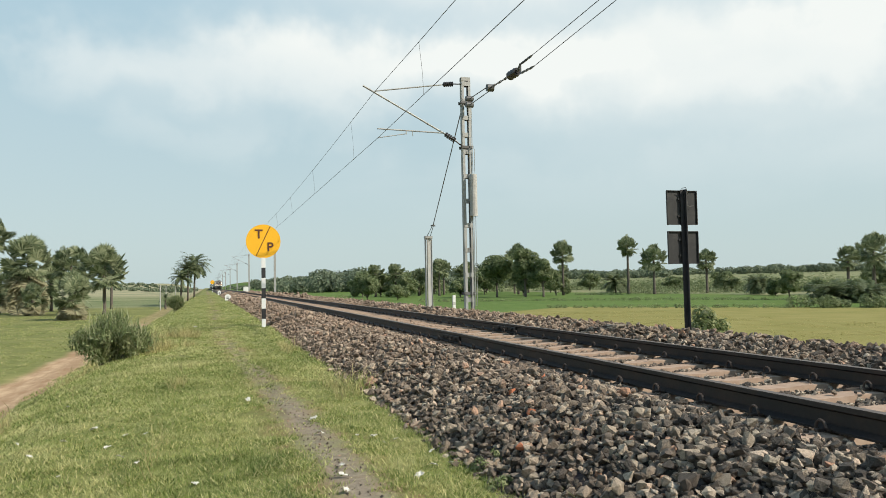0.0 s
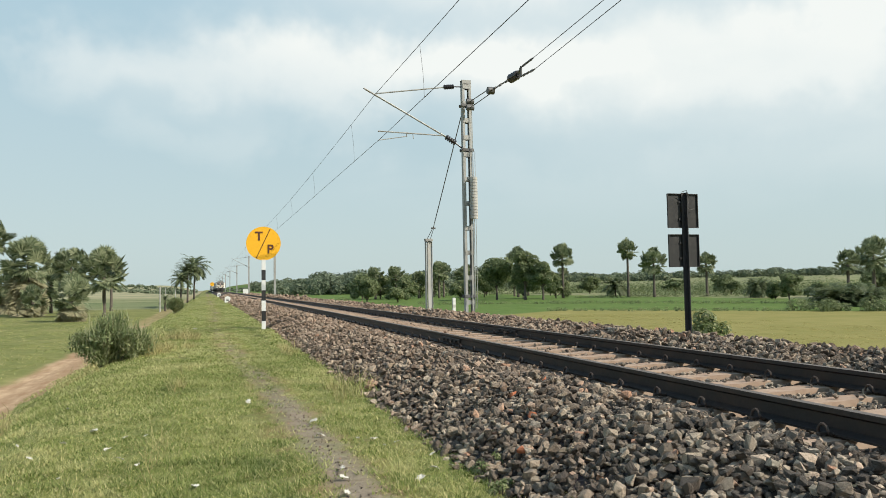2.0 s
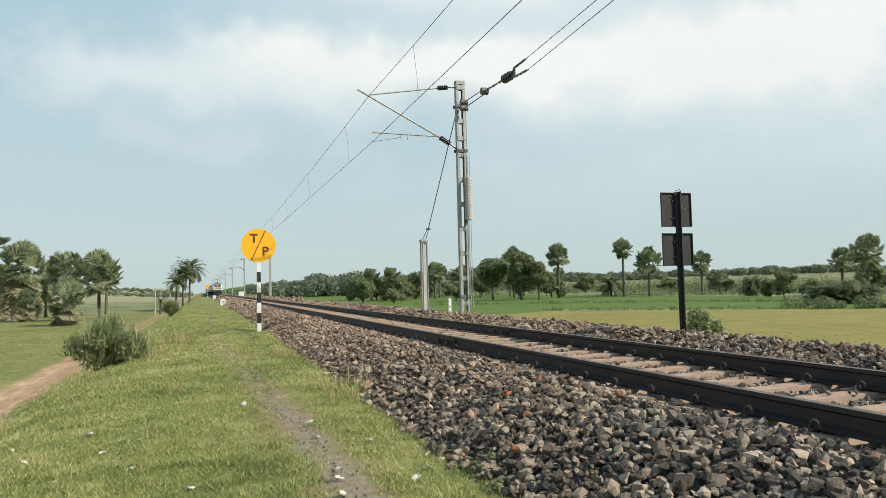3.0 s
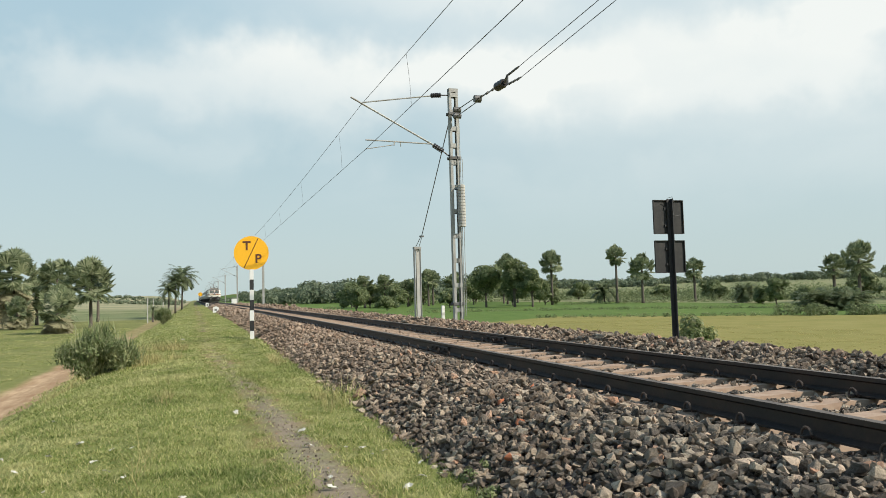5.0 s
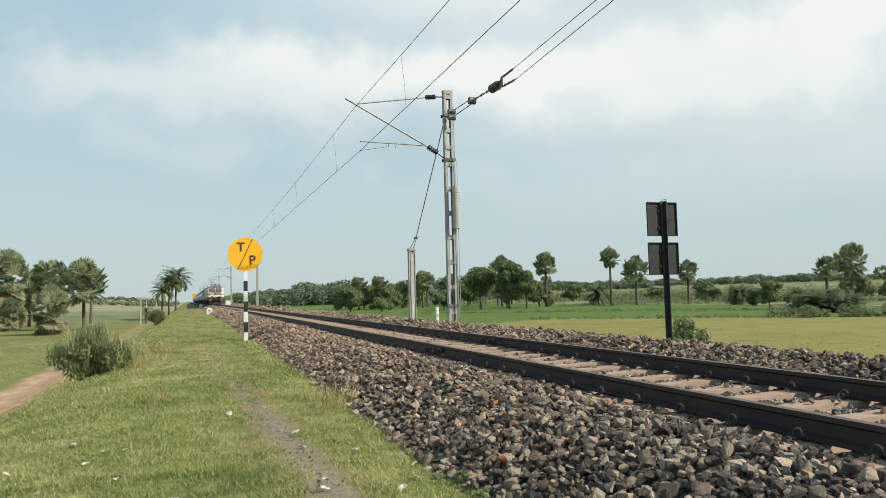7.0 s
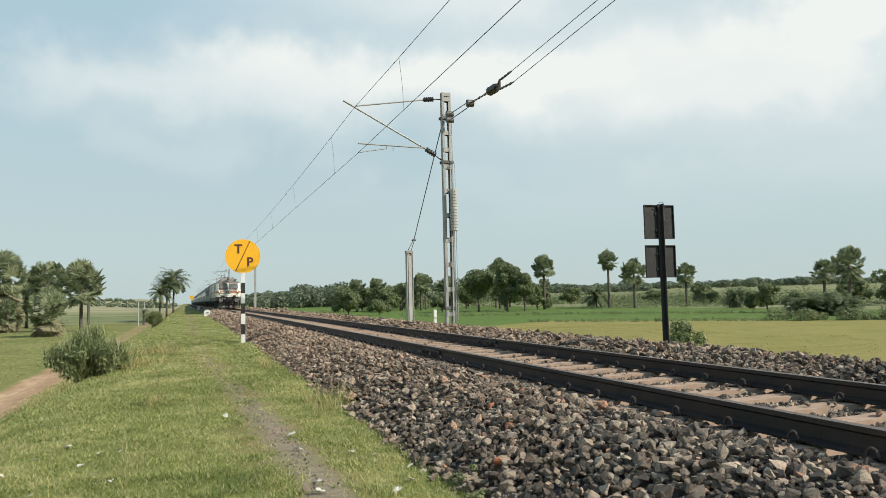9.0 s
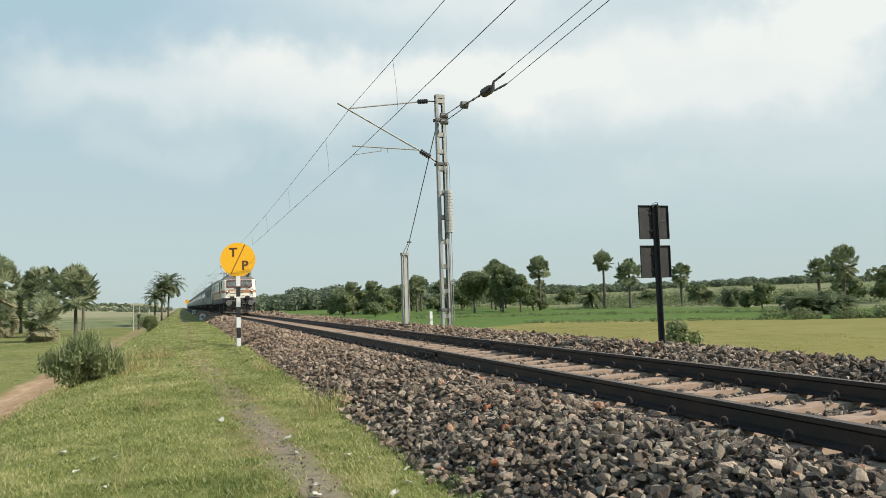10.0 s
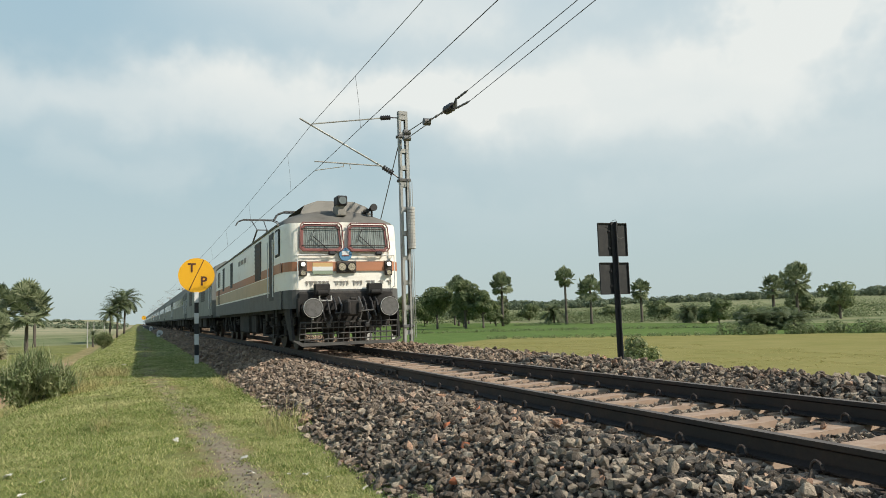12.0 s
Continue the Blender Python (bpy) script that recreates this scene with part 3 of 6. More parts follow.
def build_termination():
    """The wires of the next length end on the first mast: rods, links and a strain insulator."""
    a = thing("wire_termination", Matrix(), "strain insulator and links that anchor two wires", "overhead wire")
    p0, p1, p2 = Vector((7.42, 21.8, 6.68)), Vector((7.33, 19.5, 6.55)), Vector((7.30, 17.6, 6.42))
    for s in (-1, 1):
        bm = bm_new()
        rod(bm, p0 + Vector((0, 0, 0.10 * s)), p1 + Vector((0, 0, 0.08 * s)), 0.014)
        part("tie_rod", bm, M_STEELDARK, a)
    for k in range(2):
        bm = bm_new()
        rod(bm, p0 + Vector((-0.12, -0.15, 0.1 - 0.2 * k)), p0 + Vector((0.12, -0.15, 0.1 - 0.2 * k)), 0.09, seg=12)
        part("pulley", bm, M_STEELDARK, a)
    bm = bm_new()
    rod(bm, p1 + Vector((-0.10, 0, 0)), p1 + Vector((0.10, 0, 0)), 0.11, seg=12)
    part("pulley", bm, M_STEELDARK, a)
    for k in range(8):
        c = p1.lerp(p2, (k + 0.5) / 8)
        bm = bm_new()
        rod(bm, c - Vector((0, 0.08, 0)), c + Vector((0, 0.08, 0)), 0.035 if k % 2 else 0.022, seg=6)
        part("link", bm, M_STEELDARK, a)
    d = (p2 - p1).normalized()
    bm = bm_new()
    insulator(bm, p2 - d * 0.26, p2 + d * 0.30, 0.13, 3)
    part("strain_insulator", bm, M_INSUL, a)
    up, low = Vector((7.27, 16.3, 6.51)), Vector((7.27, 16.2, 6.20))
    bm = bm_new()
    rod(bm, p2 + d * 0.28, p2 + d * 0.5 + Vector((0, 0, 0.16)), 0.03)
    rod(bm, p2 + d * 0.5 + Vector((0, 0, 0.16)), p2 + d * 0.5 + Vector((0, 0, -0.12)), 0.025)
    for end, dz in ((up, 0.14), (low, -0.10)):
        s = p2 + d * 0.5 + Vector((0, 0, dz))
        for k in range(7):
            c = s.lerp(end, (k + 0.5) / 7)
            rod(bm, c - Vector((0, 0.07, 0)), c + Vector((0, 0.07, 0)), 0.032 if k % 2 else 0.02, seg=6)
    part("yoke", bm, M_STEELDARK, a)
    far_up, far_low = mast_point(-38.0, -2.6, 6.95), mast_point(-38.0, -2.6, 5.6)
    far_up.z, far_low.z = 6.45, 6.62
    for s, e in ((up, far_up), (low, far_low)):
        bm = bm_new()
        rod(bm, s, e, 0.0085, seg=6)
        part("wire", bm, M_WIRE, a)


build_termination()


def build_guy():
    g = thing("guy_anchor_post", pose(7.43, 27.0, -0.62, 0, 0, 2), "short grey channel-steel anchor post with bolted top", "post")
    for sx in (-1, 1):
        bm = bm_new()
        box(bm, sx * 0.12, 0, 1.62, 0.03, 0.16, 3.3, 0.006)
        part("flange", bm, M_STEEL, g)
    bm = bm_new()
    box(bm, 0.03, 0, 1.62, 0.16, 0.10, 3.26)
    part("web", bm, M_CONC, g)
    bm = bm_new()
    box(bm, 0, 0, 3.27, 0.30, 0.2, 0.10, 0.01)
    for sx in (-0.08, 0.08):
        rod(bm, (sx, -0.12, 3.2), (sx, 0.12, 3.2), 0.02, seg=6)
    part("head_plate", bm, M_STEEL, g)
    s = thing("guy_wire", Matrix(), "twin steel guy from anchor post to mast", "guy wire")
    bm = bm_new()
    for sx in (-0.07, 0.07):
        rod(bm, (7.43 + sx, 27.0, 2.66), (7.52 + sx * 0.3, 26.6, 3.08), 0.012)
    box(bm, 7.52, 26.6, 3.08, 0.18, 0.05, 0.06, 0.01)
    part("turnbuckle", bm, M_STEELDARK, s)
    bm = bm_new()
    rod(bm, (7.52, 26.6, 3.08), (7.36, 22.15, 6.72), 0.016, seg=6)
    part("strand", bm, M_STEELDARK, s)


build_guy()


# ---- line-side boards and stones ----
def text_mesh(name, body, size, material, depth=0.004):
    c = bpy.data.curves.new(name, "FONT")
    c.body, c.size, c.extrude, c.align_x, c.align_y = body, size, depth, "CENTER", "CENTER"
    c.offset = size * 0.018
    ob = bpy.data.objects.new(name, c)
    scene.collection.objects.link(ob)
    me = bpy.data.meshes.new_from_object(ob.evaluated_get(bpy.context.evaluated_depsgraph_get()))
    bpy.data.objects.remove(ob)
    me.materials.append(material)
    return me


def build_tp(x, y, z0, scale=1.0, letters=True):
    """Striped post with a round yellow board."""
    b = thing("speed_board", pose(x, y, z0, 0, 0, 0), "round yellow board on a black and white striped post", "sign", "speed boards")
    r, zc = 0.60 * scale, 3.12 * scale
    bm = bm_new()
    rod(bm, (0, -0.012, zc), (0, 0.012, zc), r, seg=48)
    for k in (-1, 1):
        box(bm, 0, 0.03, zc + k * 0.3, 0.7 * scale, 0.03, 0.05)
    disc = part("disc", bm, M_YELLOW, b, "bright yellow enamelled disc")
    if letters:
        for ch, dx, dz in (("T", -0.155, 0.245), ("P", 0.235, -0.215)):
            me = text_mesh("letter_" + ch.lower(), ch, 0.44, M_BROWN)
            shared("letter", me, disc, pose(dx, -0.02, zc + dz, 90, 0, 0))
    bm = bm_new()
    rod(bm, (-0.25 * scale, -0.016, zc - 0.52 * scale), (0.24 * scale, -0.016, zc + 0.53 * scale), 0.013, seg=6)
    part("slash", bm, M_BROWN, disc)
    step = 0.362 * scale
    z = zc - r + 0.02
    k = 0
    while z > -0.3:
        lo = max(z - step, -0.3)
        bm = bm_new()
        box(bm, 0, 0.02, (z + lo) / 2, 0.14 * scale, 0.07, z - lo)
        part("post_band", bm, M_WHITE if k % 2 == 0 else M_BLACK, b, "white painted band" if k % 2 == 0 else "black painted band")
        z, k = lo, k + 1
    return b


build_tp(1.12, 26.2, -0.66)
build_tp(-5.35, 230.0, -0.6, 1.0)


def build_sign():
    s = thing("track_sign", pose(7.33, 10.4, -0.62, 0, 0, 0), "two dark weathered boards seen from behind on an iron post", "sign")
    bm = bm_new()
    box(bm, 0, 0, 1.42, 0.075, 0.012, 3.1)
    box(bm, 0.033, -0.035, 1.42, 0.012, 0.07, 3.1)
    part("post", bm, M_BLACK, s, "black angle-iron post")
    for x0, x1, z0, z1 in ((-0.29, 0.29, 2.38, 2.95), (-0.29, 0.29, 1.72, 2.26)):
        bm = bm_new()
        box(bm, (x0 + x1) / 2, 0.035, (z0 + z1) / 2, x1 - x0, 0.012, z1 - z0)
        for z in (z0, z1):
            box(bm, (x0 + x1) / 2, 0.02, z, x1 - x0, 0.03, 0.012)
        for x in (x0, x1):
            box(bm, x, 0.02, (z0 + z1) / 2, 0.012, 0.03, z1 - z0)
        board = part("board", bm, M_SIGNBACK, s, "dark rusty sheet-metal board")
        bm = bm_new()
        for z in (z0 + 0.14, z1 - 0.14):
            box(bm, 0, 0.02, z, 0.16, 0.02, 0.035)
        part("strap", bm, M_BLACK, board)
    bm = bm_new()
    chain_of_rods(bm, [(-0.05, -0.05, 2.98), (0.02, -0.075, 3.0), (0.07, -0.06, 2.9), (0.05, -0.055, 2.7), (0.13, -0.03, 2.68), (0.2, -0.02, 2.7)], 0.005, 5)
    part("tie_wire", bm, M_STEELDARK, s, "loose binding wire")


build_sign()


def build_stone(u, y, h, w, label):
    s = thing("kilometre_stone", beside(u, y, -0.62), label, "marker stone", "marker stones")
    bm = bm_new()
    outline = [(-w / 2, -0.2), (w / 2, -0.2), (w / 2, h * 0.65)] + [(w / 2 * math.cos(a), h * 0.65 + h * 0.35 * math.sin(a)) for a in np.linspace(0.3, math.pi - 0.3, 6)] + [(-w / 2, h * 0.65)]
    plate(bm, outline, 0.2)
    body = part("slab", bm, M_WHITE, s)
    bm = bm_new()
    for z in (0.35, 0.55):
        box(bm, 0, -0.105, h * z, w * 0.45, 0.008, h * 0.10)
    part("mark", bm, M_BLACK, body, "black painted bars")
    return s


build_stone(-2.95, 83.0, 0.72, 0.62, "white rounded marker stone in the grass")
build_stone(-2.7, 150.0, 0.9, 0.6, "white marker stone near the ballast")
build_stone(3.6, 120.0, 0.9, 0.5, "white marker stone beyond the track")
s = thing("boundary_post", pose(8.9, 28.5, -0.95), "small white concrete boundary post", "post")
bm = bm_new()
box(bm, 0, 0, 0.62, 0.12, 0.12, 1.35, 0.01)
part("shaft", bm, M_WHITE, s)
bm = bm_new()
box(bm, 0, 0, 0.95, 0.128, 0.128, 0.12)
part("band", bm, M_CONC, s)
s = thing("trackside_box", beside(4.2, 185.0, -0.62), "white-washed concrete equipment box", "cabinet")
bm = bm_new()
box(bm, 0, 0, 0.75, 1.2, 1.0, 1.5, 0.03)
part("housing", bm, M_WHITE, s)
bm = bm_new()
box(bm, 0, 0, 1.53, 1.35, 1.15, 0.08, 0.02)
part("lid", bm, M_CONC, s)


# ---- vegetation ----
M_BARK = worn("palm_bark", (0.13, 0.11, 0.09), (0.07, 0.06, 0.05), 0.95, 0.0, 2.0, bump=0.6, fine=14.0)
M_FAN = leaf("fan_palm_leaf", (0.105, 0.138, 0.072), (0.205, 0.245, 0.125), (0.41, 0.43, 0.26), 0.5, 0.42)
M_DRYFAN = leaf("dry_fan_leaf", (0.30, 0.28, 0.16), (0.42, 0.40, 0.25), (0.22, 0.19, 0.12), 0.6, 0.35)
M_DATE = leaf("date_palm_leaf", (0.10, 0.135, 0.07), (0.16, 0.20, 0.10), (0.28, 0.30, 0.175), 0.5, 0.45)
M_BROAD = leaf("broad_leaf", (0.12, 0.16, 0.075), (0.205, 0.255, 0.115), (0.35, 0.375, 0.195), 0.55, 0.48)
# far leaves lighter and bluer: distance haze mixed into the leaf colour
M_WOOD = leaf("far_wood_leaf_hazed", (0.125, 0.165, 0.105), (0.175, 0.215, 0.135), (0.25, 0.28, 0.18), 0.6, 0.35)
M_BUSH = leaf("bush_leaf", (0.13, 0.175, 0.07), (0.26, 0.31, 0.13), (0.48, 0.47, 0.27), 0.55, 0.42)
M_GRASS = leaf("grass_blade", (0.13, 0.195, 0.045), (0.385, 0.43, 0.13), (0.84, 0.75, 0.40), 0.7, 0.5)
M_STUBBLE = leaf("stubble_blade", (0.28, 0.27, 0.09), (0.40, 0.37, 0.13), (0.55, 0.48, 0.22), 0.7, 0.4)
M_STRAW = leaf("dry_grass_blade", (0.50, 0.43, 0.19), (0.58, 0.50, 0.25), (0.38, 0.36, 0.15), 0.7, 0.4)


def raw_mesh(name, verts, faces, material):
    me = bpy.data.meshes.new(name)
    me.from_pydata([tuple(v) for v in verts], [], faces)
    me.materials.append(material)
    return me


def trunk_bm(bm, pts, radii, seg=8):
    rings = []
    for p, r in zip(pts, radii):
        rings.append([Vector(p) + Vector((r * math.cos(a), r * math.sin(a), 0)) for a in np.linspace(0, 2 * math.pi, seg, endpoint=False)])
    loft(bm, rings)


def fan_leaves(rng, centre, count, stem, blade, droop, spread):
    """Palmyra fans: stiff pleated half discs on stalks, all round the head of the trunk."""
    V, F = [], []
    for k in range(count):
        az = k * 2.39996 + rng.uniform(-0.3, 0.3)
        el = math.radians(rng.uniform(droop, spread))
        d = Vector((math.cos(az) * math.cos(el), math.sin(az) * math.cos(el), math.sin(el)))
        base = Vector(centre) + Vector((0, 0, rng.uniform(-0.35, 0.25)))
        tip = base + d * stem * rng.uniform(0.75, 1.1)
        side = d.cross(Vector((0, 0, 1)))
        side.normalize()
        up = side.cross(d).normalized()
        i0 = len(V)
        V += [base - side * 0.03, base + side * 0.03, tip]
        F.append((i0, i0 + 1, i0 + 2))
        tilt = rng.uniform(-0.5, 0.5)
        side = (side * math.cos(tilt) + up * math.sin(tilt)).normalized()
        cock = math.radians(rng.uniform(10, 65) if el > -0.5 else rng.uniform(-20, 15))     # the blade is cocked up from its stalk
        up = side.cross(d).normalized()
        d, up = d * math.cos(cock) + up * math.sin(cock), up * math.cos(cock) - d * math.sin(cock)
        n = 19
        size = blade * rng.uniform(0.8, 1.15)
        for j in range(n):
            a = math.radians(-115 + 230 * j / (n - 1))
            w = (d * math.cos(a) + side * math.sin(a)).normalized()
            t = d * -math.sin(a) + side * math.cos(a)
            q = size * rng.uniform(0.9, 1.05)
            fold = up * (0.035 if j % 2 else -0.015) * size
            e = tip + w * q - Vector((0, 0, 0.10 * q * rng.random()))
            i0 = len(V)
            V += [tip, tip + w * q * 0.66 - t * 0.075 * size + fold, e, tip + w * q * 0.66 + t * 0.075 * size - fold]
            F.append((i0, i0 + 1, i0 + 2, i0 + 3))
    return V, F


def fan_palm(seed, height, crown, skirt=False, lean=0.0):
    rng = random.Random(seed)
    p = thing("palmyra_palm", Matrix(), "fan palm with a dark trunk and round crown" if not skirt else "bushy fan palm with drooping dry leaf skirt", "palm tree", "palms")
    bm = bm_new()
    hs = np.linspace(-0.4, height - crown * 0.8, 7)
    trunk_bm(bm, [(lean * h * h / height, 0, h) for h in hs], [0.26 - 0.015 * k + (0.08 if k == 0 else 0) for k in range(7)])
    part("trunk", bm, M_BARK, p, smooth=True)
    head = (lean * height, 0, height - crown * 0.95)
    V, F = fan_leaves(rng, head, 54, crown * 0.60, crown * 0.40, -68, 80)
    ob = new("crown", raw_mesh("crown", V, F, M_FAN))
    ob.parent = p
    if skirt:
        V, F = [], []
        for z, n, e0, e1 in ((head[2] - crown * 0.35, 24, -80, -30), (head[2] - crown * 0.8, 22, -85, -40), (head[2] - crown * 1.25, 12, -85, -50)):
            a, b = fan_leaves(rng, (head[0], 0, z), n, crown * 0.55, crown * 0.5, e0, e1)
            F += [tuple(i + len(V) for i in f) for f in b]
            V += a
        ob = new("dry_skirt", raw_mesh("dry_skirt", V, F, M_DRYFAN))
        ob.parent = p
        tagged(ob, "straw-coloured hanging dead leaves")
    return p


def date_palm(seed, height, crown, lean=0.0, fronds=44):
    rng = random.Random(seed)
    p = thing("date_palm", Matrix(), "feathery wild date palm with arching fronds", "palm tree", "palms")
    bm = bm_new()
    hs = np.linspace(-0.4, max(height - crown, 0.4), 6)
    trunk_bm(bm, [(lean * h, 0, h) for h in hs], [0.2 - 0.012 * k for k in range(6)])
    part("trunk", bm, M_BARK, p, smooth=True)
    head = Vector((lean * hs[-1], 0, hs[-1]))
    V, F = [], []
    for k in range(fronds):
        az = k * 2.39996 + rng.uniform(-0.2, 0.2)
        el = math.radians(rng.uniform(-20, 82))
        out = Vector((math.cos(az), math.sin(az), 0))
        side = Vector((-math.sin(az), math.cos(az), 0))
        L = crown * rng.uniform(0.85, 1.15)
        prev = head.copy()
        ang = el
        for j in range(11):
            step = L / 11
            d = out * math.cos(ang) + Vector((0, 0, math.sin(ang)))
            cur = prev + d * step
            ang -= math.radians(rng.uniform(5, 9.5))
            leaf_len = L * 0.25 * (1 - abs(j - 5) / 9)
            for s in (-1, 1):
                i0 = len(V)
                tip = prev + side * s * leaf_len * 0.8 + d * leaf_len * 0.55 + Vector((0, 0, leaf_len * rng.uniform(-0.45, 0.0)))
                V += [prev, prev + d * 0.14 * crown / 2.5, tip]
                F.append((i0, i0 + 1, i0 + 2))
                mid = prev.lerp(cur, 0.5)
                i0 = len(V)
                tip = mid + side * s * leaf_len * 0.75 + d * leaf_len * 0.6 + Vector((0, 0, leaf_len * rng.uniform(-0.2, 0.25)))
                V += [mid, mid + d * 0.14 * crown / 2.5, tip]
                F.append((i0, i0 + 1, i0 + 2))
            i0 = len(V)
            V += [prev - side * 0.02, prev + side * 0.02, cur]
            F.append((i0, i0 + 1, i0 + 2))
            prev = cur
    ob = new("crown", raw_mesh("crown", V, F, M_DATE))
    ob.parent = p
    return p


def leaf_cloud(rng, blobs, count, size, squash=0.75):
    """Folded leaf sprays on and inside a set of round blobs."""
    V, F = [], []
    weights = [b[3] ** 2 for b in blobs]
    for _ in range(count):
        x, y, z, r = rng.choices(blobs, weights)[0]
        d = Vector((rng.gauss(0, 1), rng.gauss(0, 1), rng.gauss(0, 1))).normalized()
        rad = r * (0.55 + 0.5 * rng.random() ** 0.6)
        c = Vector((x, y, z)) + Vector((d.x * rad, d.y * rad, d.z * rad * squash))
        n = (d + Vector((rng.uniform(-0.7, 0.7), rng.uniform(-0.7, 0.7), rng.uniform(-0.2, 0.9)))).normalized()
        t = n.orthogonal().normalized()
        t.rotate(Matrix.Rotation(rng.uniform(0, 6.28), 3, n))
        b = n.cross(t)
        s = size * rng.uniform(0.6, 1.3)
        i0 = len(V)
        V += [c - t * s, c + b * s * 0.45 + n * s * 0.15, c + t * s * rng.uniform(0.7, 1.2), c - b * s * 0.5 + n * s * 0.12]
        F.append((i0, i0 + 1, i0 + 2, i0 + 3))
    return V, F


def broad_tree(seed, height, width, leaves=2200, name="broadleaf_tree", label="spreading green broadleaf tree with uneven crown", size=0.30, material=None, trunk=0.3):
    rng = random.Random(seed)
    p = thing(name, Matrix(), label, "tree" if "tree" in name else "bush", "trees" if "tree" in name else "bushes")
    clear = height * trunk
    blobs = []
    bm = bm_new()
    trunk_bm(bm, [(0, 0, -0.3), (0.04, 0, clear * 0.5), (0, 0.05, clear), (0.1, 0, height * 0.6)], [0.03 * height, 0.024 * height, 0.02 * height, 0.01 * height])
    for k in range(13):
        a = k * 2.4 + rng.uniform(-0.4, 0.4)
        rr = width / 2 * rng.uniform(0.15, 0.72)
        z = clear + (height - clear) * rng.uniform(0.18, 0.80)
        e = (rr * math.cos(a), rr * math.sin(a), z)
        blobs.append((*e, min(width, height) * rng.uniform(0.13, 0.24)))
        if k < 7:
            rod(bm, (0, 0, clear * rng.uniform(0.7, 1.1)), e, 0.010 * height, 0.004 * height, 6)
    blobs.append((0, 0, height - width * 0.22, width * 0.2))
    part("trunk", bm, M_BARK, p)
    V, F = leaf_cloud(rng, blobs, leaves, size)
    ob = new("crown", raw_mesh("crown", V, F, material or M_BROAD))
    ob.parent = p
    return p


def set_down(p, x, y, turn=0.0, z=None):
    p.matrix_world = pose(x, y, ground_z(x - track_x(y), y) - 0.02 if z is None else z, 0, 0, turn)
    return p


# left of the line: a stand of fan palms beside the dirt road
set_down(fan_palm(11, 11.2, 4.0, True, 0.0), -27.1, 112.4, 20)
set_down(fan_palm(25, 10.5, 3.5, False, 0.0), -23.4, 121.2, 70)
set_down(fan_palm(12, 9.4, 3.8, False, -0.02), -15.9, 102.9, 80)
set_down(fan_palm(26, 9.7, 2.8, False, 0.0), -19.3, 132.1, 170)
set_down(fan_palm(19, 7.9, 3.3, True, 0.02), -32.3, 124.0, 20)
set_down(fan_palm(17, 14.9, 3.3, False, 0.0), -36.3, 130.2, 70)
set_down(fan_palm(27, 8.0, 3.2, False, -0.02), -27.6, 128.3, 10)
set_down(fan_palm(13, 5.4, 2.6, True, 0.02), -16.7, 88.0, 140)
set_down(fan_palm(16, 4.4, 2.0, True, 0.0), -25.0, 106.0, 260)
set_down(broad_tree(18, 6.5, 7.0, 1800), -36.0, 126.0)
set_down(date_palm(21, 9.8, 3.5, 0.02, 76), -6.9, 150.0, 20, -0.8)
set_down(date_palm(22, 8.2, 2.7, -0.02, 64), -7.9, 146.0, 120, -1.2)
set_down(date_palm(23, 7.2, 2.7, -0.05, 50), -9.0, 143.0, 200, -1.8)
set_down(date_palm(24, 3.4, 1.5, 0.0, 26), -10.6, 130.0, 0)

# right of the line
set_down(broad_tree(31, 8.0, 7.4, 4600), 45.7, 120.4)
set_down(broad_tree(32, 8.9, 6.4, 4600), 48.8, 114.7, 50)
set_down(broad_tree(48, 6.9, 5.2, 3000), 50.7, 111.5, 20)
set_down(fan_palm(33, 10.4, 2.6, False, 0.0), 58.8, 120.5, 30)
set_down(fan_palm(34, 10.6, 2.9, False, 0.0), 58.0, 140.0, 130)
set_down(fan_palm(35, 11.0, 2.3, False, 0.0), 69.7, 116.0, 100)
set_down(fan_palm(36, 9.1, 2.9, False, 0.0), 71.8, 110.9, 60)
set_down(fan_palm(37, 8.2, 2.3, False, 0.0), 81.3, 109.0, 10)
set_down(date_palm(38, 5.2, 3.2, 0.0, 90), 74.5, 128.9)
set_down(date_palm(39, 4.1, 2.6, 0.0, 90), 78.9, 93.3, 40)
set_down(broad_tree(40, 3.7, 3.3, 2200, size=0.22, trunk=0.2), 62.6, 68.9)
set_down(date_palm(41, 3.4, 3.0, 0.0, 110), 56.6, 56.6)
set_down(date_palm(42, 2.9, 2.4, 0.0, 90), 58.8, 54.6, 70)
set_down(fan_palm(43, 9.2, 3.0, False, 0.0), 90.4, 82.7, 10)
set_down(fan_palm(44, 7.1, 2.1, False, 0.0), 83.8, 80.9, 80)
set_down(broad_tree(45, 6.0, 6.0, 1500), 96.0, 80.0)
set_down(broad_tree(46, 4.7, 7.8, 4200, "large_bush", "dense dark green round bush in the field", 0.3, None, 0.06), 22.9, 124.2)
set_down(broad_tree(47, 2.8, 5.4, 1300, "large_bush", "brownish green scrubby bush in the field", 0.25, None, 0.05), 26.5, 116.0)
